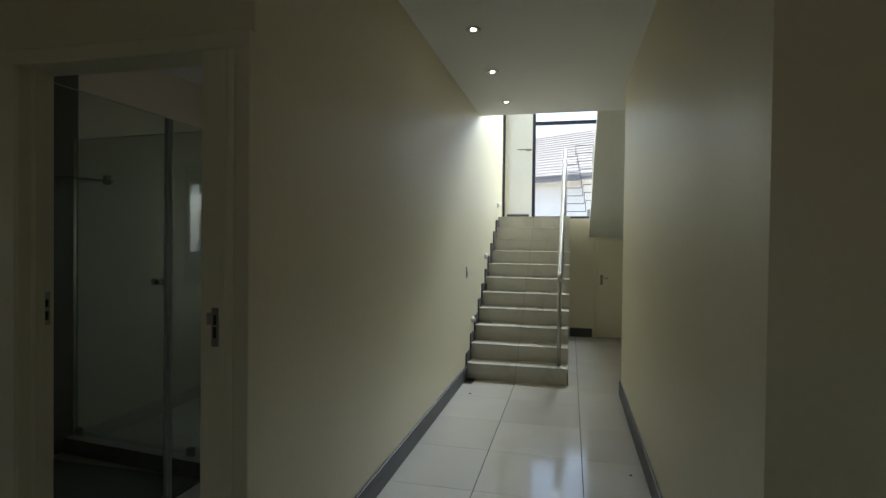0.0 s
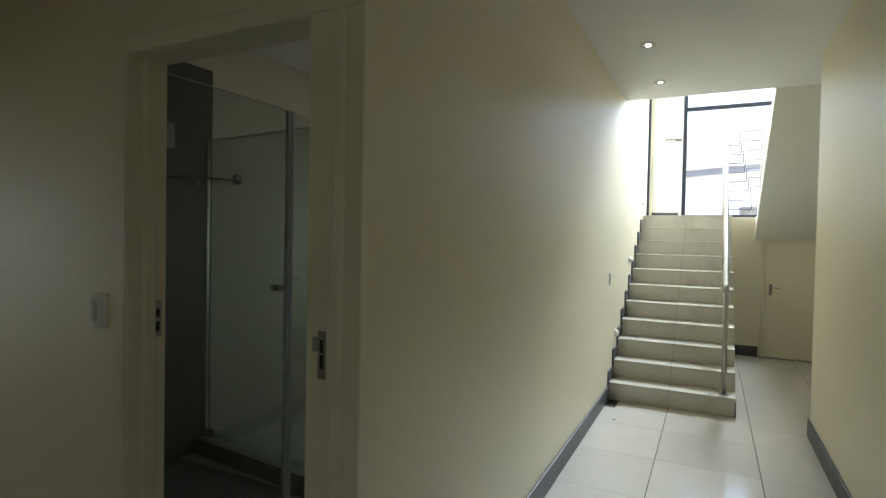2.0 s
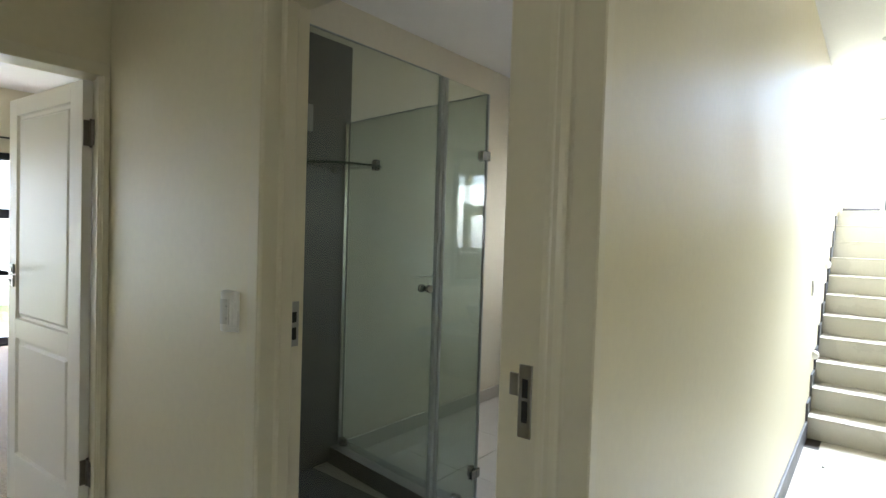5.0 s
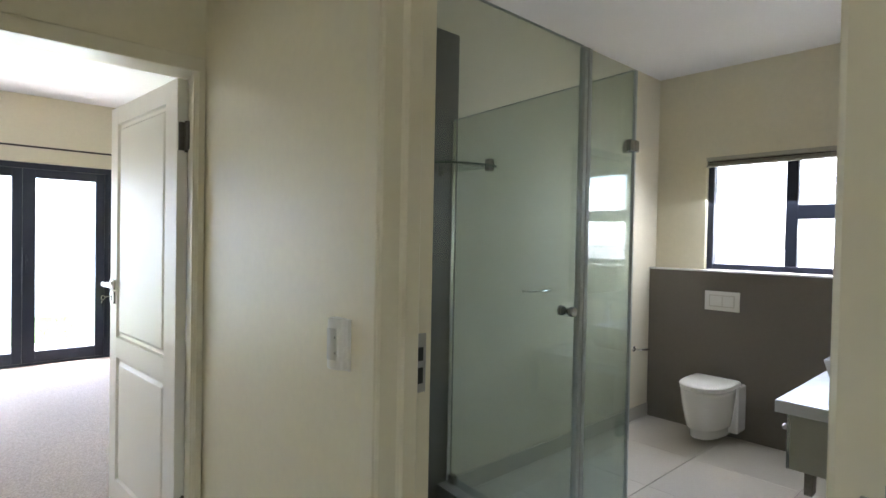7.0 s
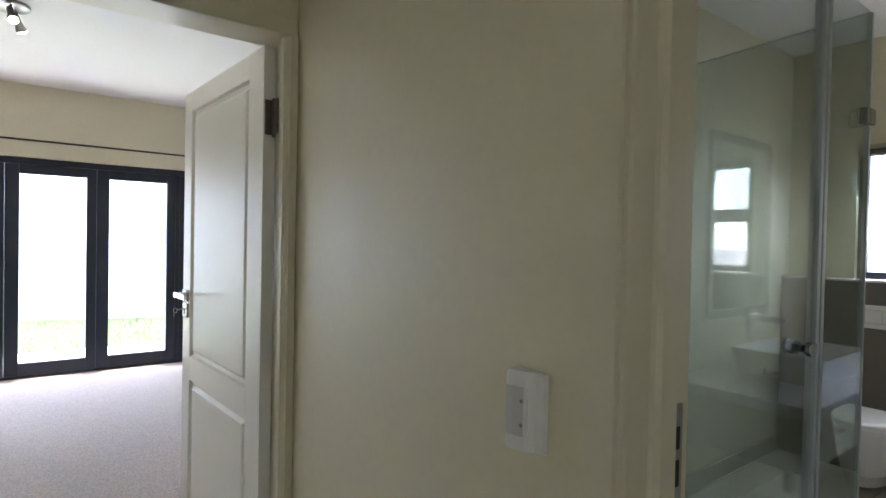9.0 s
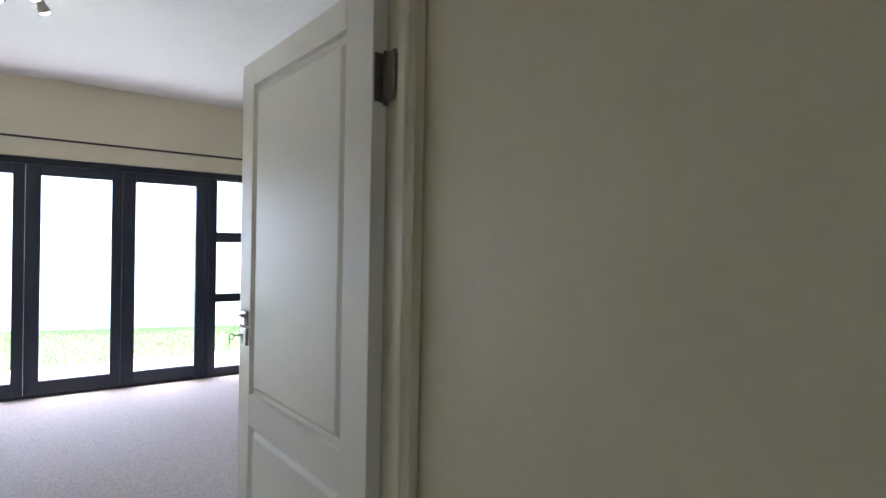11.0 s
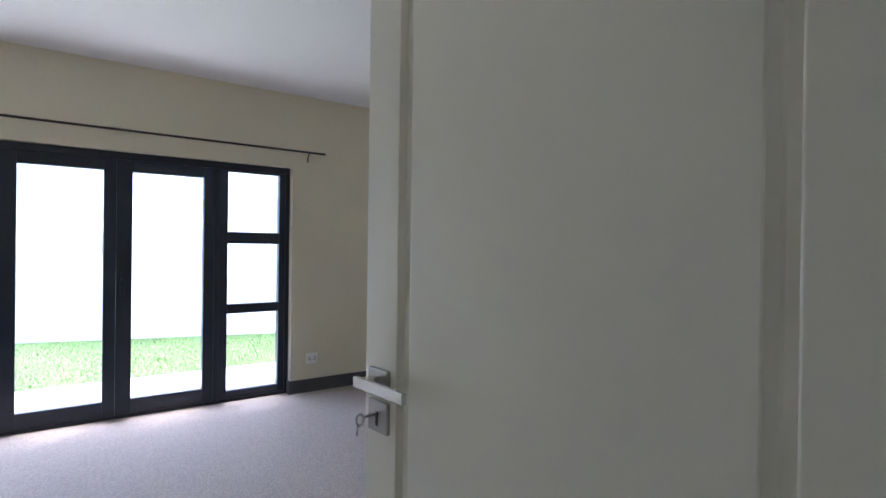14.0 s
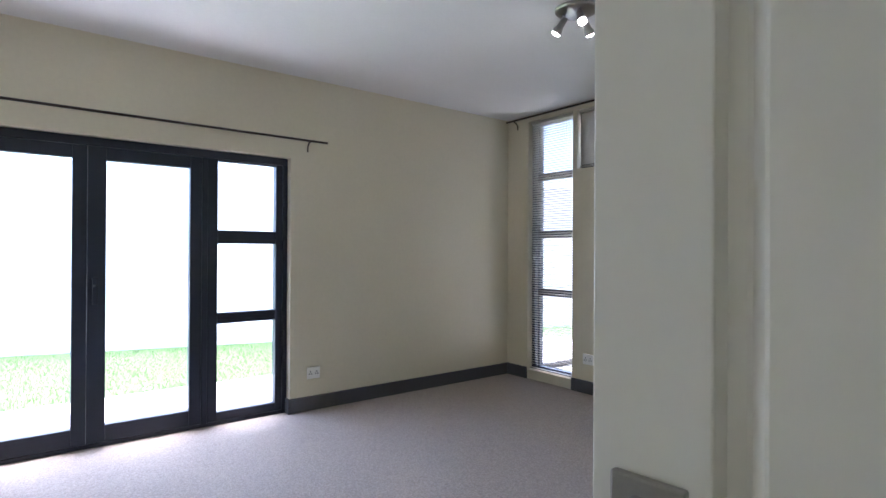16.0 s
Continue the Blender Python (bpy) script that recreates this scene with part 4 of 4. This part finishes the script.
tr = part("towel_rail", tube(bmesh.new(), [(BATH_W, 4.04, 1.095), (BATH_W + 0.05, 4.04, 1.095), (BATH_W + 0.06, 4.05, 1.095), (BATH_W + 0.06, 4.27, 1.095), (BATH_W + 0.05, 4.28, 1.095), (BATH_W, 4.28, 1.095)], 0.005, 10), CHROME)
tagged(tr, "short chrome towel rail on the bathroom wall", "towel rail")
for y in (4.04, 4.28):
    part("rose", turned(bmesh.new(), [(0.011, 0.0), (0.011, 0.006), (0.006, 0.008)], pose(BATH_W, y, 1.095, 0, 90, 0), 16), CHROME, tr)


# ---- blinds ----
def blind(name, x0, x1, y, z_top, z_low, pitch, tilt, depth, label):
    b = empty(name, (x0 + x1) / 2, y, z_top)
    tagged(b, label, "window blind")
    part("head_rail", cube(x0, x1, y - 0.018, y + 0.018, z_top - 0.03, z_top, 0.003), SLAT, b)
    me = None
    n = int((z_top - 0.04 - z_low) / pitch)
    for k in range(n):
        bm = bmesh.new()
        h = depth / 2
        if me is None:
            c, s = math.cos(radians(tilt)), math.sin(radians(tilt))
            pr = [(-h, 0.0), (0.0, 0.0018), (h, 0.0), (h, -0.0008), (0.0, 0.001), (-h, -0.0008)]
            pts = [(u * c - w * s, u * s + w * c) for u, w in pr]
            o = part("slat", slab(pts, "x", x0 + 0.004, x1 - 0.004), SLAT, b)
            me = o.data
        else:
            o = new("slat", me)
            o.parent = b
            o.matrix_parent_inverse = b.matrix_basis.inverted()
        o.matrix_basis = Matrix.Translation((0, y, z_top - 0.04 - k * pitch))
    part("bottom_rail", cube(x0, x1, y - 0.013, y + 0.013, z_low - 0.012, z_low + 0.004, 0.003), SLAT, b)
    for x in (x0 + 0.1, x1 - 0.1):
        part("ladder_cord", tube(bmesh.new(), [(x, y - 0.013, z_top), (x, y - 0.013, z_low)], 0.001, 5), SLAT, b)
    part("pull_cord", tube(bmesh.new(), [(x1 - 0.06, y - 0.022, z_top), (x1 - 0.06, y - 0.022, z_top - 0.7 * min(1.2, z_top - z_low))], 0.0015, 5), SLAT, b)


blind("bathroom_blind", -2.7, -1.545, BATH_N + 0.005, 2.075, 2.012, 0.0035, 0, 0.035, "beige venetian blind pulled up above the bathroom window")
blind("bedroom_blind", -7.615, -7.06, BED_N + 0.035, 2.735, 0.125, 0.025, -32, 0.028, "beige venetian blind lowered over the tall bedroom window")
blind("bedroom_high_blind", -6.98, -5.86, BED_N + 0.035, 2.735, 2.19, 0.021, 68, 0.025, "beige venetian blind lowered over the high bedroom window")


# ---- bedroom ----
def curtain_rod(name, a, b, ends, label):
    r = part(name, tube(bmesh.new(), [a, b], 0.0095, 12), ROD)
    tagged(r, label, "curtain rod")
    for p, w in ends:
        part("bracket", tube(bmesh.new(), [p, (p[0] + (w[0] - p[0]) * 0.6, p[1] + (w[1] - p[1]) * 0.6, p[2] - 0.015), (p[0] + (w[0] - p[0]) * 0.96, p[1] + (w[1] - p[1]) * 0.96, p[2] - 0.04), (w[0], w[1], p[2] - 0.085)], 0.0065, 8), ROD, r)


curtain_rod("curtain_rod", (-7.875, -0.5, 2.275), (-7.875, 3.662, 2.268), [((-7.875, 3.51, 2.268), (BED_W + 0.006, 3.51)), ((-7.875, 1.0, 2.27), (BED_W + 0.006, 1.0))], "dark iron curtain rod above the glazed doors")
curtain_rod("curtain_rod", (-7.89, 5.8, 2.765), (-4.9, 5.8, 2.765), [((-7.79, 5.8, 2.765), (-7.79, BED_N - 0.006)), ((-5.0, 5.8, 2.765), (-5.0, BED_N - 0.006))], "dark iron curtain rod close under the ceiling")


def socket(axis, u, z, group="wall sockets in the bedroom"):
    def b(a0, a1, d0, d1, z0, z1, bev=0.0):
        return cube(BED_W + d0, BED_W + d1, u + a0, u + a1, z + z0, z + z1, bev) if axis == "x" else cube(u + a0, u + a1, BED_N - d1, BED_N - d0, z + z0, z + z1, bev)
    s = part("wall_socket", b(-0.06, 0.06, 0, 0.01, -0.05, 0.05, 0.004), PLASTIC)
    tagged(s, "white plastic double wall socket above the skirting", "wall socket", group)
    for a in (-0.028, 0.028):
        part("switch", b(a - 0.007, a + 0.007, 0.009, 0.013, 0.024, 0.038, 0.001), PLASTIC, s)
        for q, w in ((0.0, 0.012), (-0.011, -0.008), (0.011, -0.008)):
            # pin holes are not cut: their shade is a black block
            part("pin_hole_shade", b(a + q - 0.0035, a + q + 0.0035, 0.009, 0.0105, w - 0.006, w + 0.006), HOLE_CAP_BLACK, s)


socket("x", 3.574, 0.318)
socket("y", -6.85, 0.33)


def spot_cluster(x, y, turn):
    s = empty("ceiling_spotlight", x, y, CEIL_BED, turn)
    tagged(s, "brushed steel ceiling spotlight plate with three lit adjustable spots", "ceiling light", "ceiling lights in the bedroom")
    base = Matrix.Translation((x, y, CEIL_BED)) @ pose(0, 0, 0, 0, 0, turn)
    part("plate", turned(bmesh.new(), [(0.125, 0.0), (0.125, -0.012), (0.115, -0.02), (0.03, -0.024)], base, 36), STEEL, s)
    for k in range(3):
        a = 2 * math.pi * k / 3
        m = base @ pose(0.08 * math.cos(a), 0.08 * math.sin(a), -0.02, 0, 0, math.degrees(a))
        arm = part("arm", tube(bmesh.new(), [m @ Vector(p) for p in ((0, 0, 0), (0, 0, -0.045), (0.004, 0, -0.05))], 0.007, 10), STEEL, s)
        h = m @ pose(0.0, 0, -0.045, 0, 145, 0)
        head = part("spot_head", turned(bmesh.new(), [(0.018, -0.03), (0.02, -0.01), (0.021, 0.03), (0.03, 0.055), (0.031, 0.072), (0.027, 0.073)], h, 20), STEEL, s)
        part("bulb", turned(bmesh.new(), [(0.024, 0.07), (0.024, 0.078), (0.014, 0.083)], h, 18), BULB, head, "glowing bulb")


spot_cluster(-5.7, 4.22, -35)
spot_cluster(-5.77, 1.33, 20)


# ---- outside ----
structure(part("ground", cube(-300, 300, -300, 300, -0.4, -0.13), EARTH), "pale earth ground reaching to the horizon", "ground")
def bound(y):
    """The garden wall runs askew to the house."""
    return -12.94 + 0.29 * (y - 1.58)


structure(part("lawn_bed", slab([(bound(-10), -10), (-9.6, -10), (-9.6, 11), (bound(11), 11)], "z", -0.13, -0.095), SOIL), "green turf bed below the garden wall", "ground")
structure(part("boundary_wall", slab([(bound(-10) - 0.25, -10), (bound(-10), -10), (bound(11), 11), (bound(11) - 0.25, 11)], "z", -0.1, 2.6), RENDER_WHITE), "white plastered garden boundary wall", "wall")
bx = part("meter_box", cube(bound(2.2) - 0.01, bound(2.3) + 0.05, 2.2, 2.3, 1.2, 1.55, 0.005), FASCIA)
tagged(bx, "grey box mounted on the garden wall", "wall box")


def lawn():
    rng = np.random.default_rng(4)
    n = 85000
    y = rng.uniform(-2.5, 8.0, n)
    x = -9.56 + (bound(y) + 9.58) * rng.uniform(0, 1, n)
    h = rng.uniform(0.02, 0.05, n)
    a = rng.uniform(0, 2 * np.pi, n)
    w = rng.uniform(0.002, 0.0045, n)
    lean = rng.normal(0, 0.02, (n, 2))
    v = np.zeros((n, 3, 3))
    v[:, 0] = np.stack([x - w * np.cos(a), y - w * np.sin(a), np.full(n, -0.1)], 1)
    v[:, 1] = np.stack([x + w * np.cos(a), y + w * np.sin(a), np.full(n, -0.1)], 1)
    v[:, 2] = np.stack([x + lean[:, 0], y + lean[:, 1], -0.1 + h], 1)
    me = bpy.data.meshes.new("lawn_grass")
    me.from_pydata(v.reshape(-1, 3).tolist(), [], np.arange(n * 3).reshape(-1, 3).tolist())
    me.materials.append(BLADE)
    tagged(new("lawn_grass", me), "short green lawn grass beyond the paving", "grass", kind="stuff")


lawn()


def neighbour_house():
    turn = -31
    h = empty("neighbour_house", 1.0, 24.0, -0.1, turn)
    tagged(h, "white plastered neighbouring house with grey tiled roof", "house")
    m = Matrix.Translation((1.0, 24.0, -0.1)) @ pose(0, 0, 0, 0, 0, turn)
    def put(name, bm, mat, parent=h, label=""):
        bmesh.ops.transform(bm, matrix=m, verts=bm.verts)
        return part(name, bm, mat, parent, label)
    put("wall", cube(-9, 9, 0, 9, 0, 4.2, 0.01), RENDER_WHITE)
    put("fascia", cube(-9.6, 9.6, -0.62, -0.56, 4.12, 4.36, 0.004), FASCIA)
    put("soffit", cube(-9.6, 9.6, -0.56, 0.0, 4.14, 4.18), RENDER_WHITE)
    for x in (-3.6, 0.2, 4.4):
        w = put("window", cube(x - 0.45, x + 0.45, -0.02, -0.002, 1.6, 2.9, 0.004), FASCIA)
        for a in (-0.21, 0.21):
            put("pane", cube(x + a - 0.18, x + a + 0.18, -0.03, -0.018, 1.68, 2.82), GREY_PANEL, w)
    roof = put("roof", slab([(-0.6, 4.3), (4.5, 7.2), (9.6, 4.3), (9.6, 4.36), (4.5, 7.28), (-0.6, 4.38)], "x", -9.6, 9.6), ROOF)
    for k in range(17):
        y = -0.66 + k * 0.305
        z = 4.36 + (y + 0.6) * 2.9 / 5.1
        put("tile_course", slab([(y, z - 0.01), (y, z + 0.06), (y + 0.31, z + 0.196), (y + 0.31, z + 0.15)], "x", -9.62, 9.62), ROOF, roof)


neighbour_house()

# ---- floor tiles, one by one ----
PITCH = 0.6095


def tile_field(parent, mat, x_line, y_line, spaces):
    shared = {}
    for x0, x1, y0, y1 in spaces:
        i0, i1 = math.floor((x0 - x_line) / PITCH), math.ceil((x1 - x_line) / PITCH)
        j0, j1 = math.floor((y0 - y_line) / PITCH), math.ceil((y1 - y_line) / PITCH)
        for i in range(i0, i1):
            for j in range(j0, j1):
                a, b = max(x_line + i * PITCH + 0.0022, x0), min(x_line + (i + 1) * PITCH - 0.0022, x1)
                c, d = max(y_line + j * PITCH + 0.0009, y0), min(y_line + (j + 1) * PITCH - 0.0009, y1)
                if b - a < 0.01 or d - c < 0.01:
                    continue
                key = (round(b - a, 3), round(d - c, 3))
                if key not in shared:
                    o = part("tile", cube(-key[0] / 2, key[0] / 2, -key[1] / 2, key[1] / 2, -0.009, 0.0, 0.0012), mat, parent)
                    shared[key] = o.data
                else:
                    o = new("tile", shared[key])
                    o.parent = parent
                    o.matrix_parent_inverse = (parent.matrix_basis.inverted() if parent.type == "EMPTY" else Matrix())
                o.matrix_basis = Matrix.Translation(((a + b) / 2, (c + d) / 2, 0.0))


tile_field(hall_floor, TILE, -0.41, 4.118, [(HALL_W - 0.1, 2.0, -2.0, HALL_N - 0.001), (LEFT, RIGHT, HALL_N + 0.001, 5.74), (LEFT + 0.1, 1.5, 5.7415, 8.82)])
tile_field(bath_floor, TILE, -2.45, 4.42, [(BATH_W, BATH_E, HALL_N + 0.001, BATH_N - 0.1)])

# paving slabs outside the bedroom
pav = structure(part("pavement", cube(-9.6, -8.2, -4, 9, -0.1, -0.055), GROUT), "pale concrete paving strip along the house", "pavement")
for k in range(21):
    for j in range(3):
        part("slab", cube(-9.58 + j * 0.46 + 0.003, -9.12 + j * 0.46 - 0.003, -4 + k * 0.6 + 0.003, -3.4 + k * 0.6 - 0.003, -0.06, -0.035, 0.004), PAVING, pav)
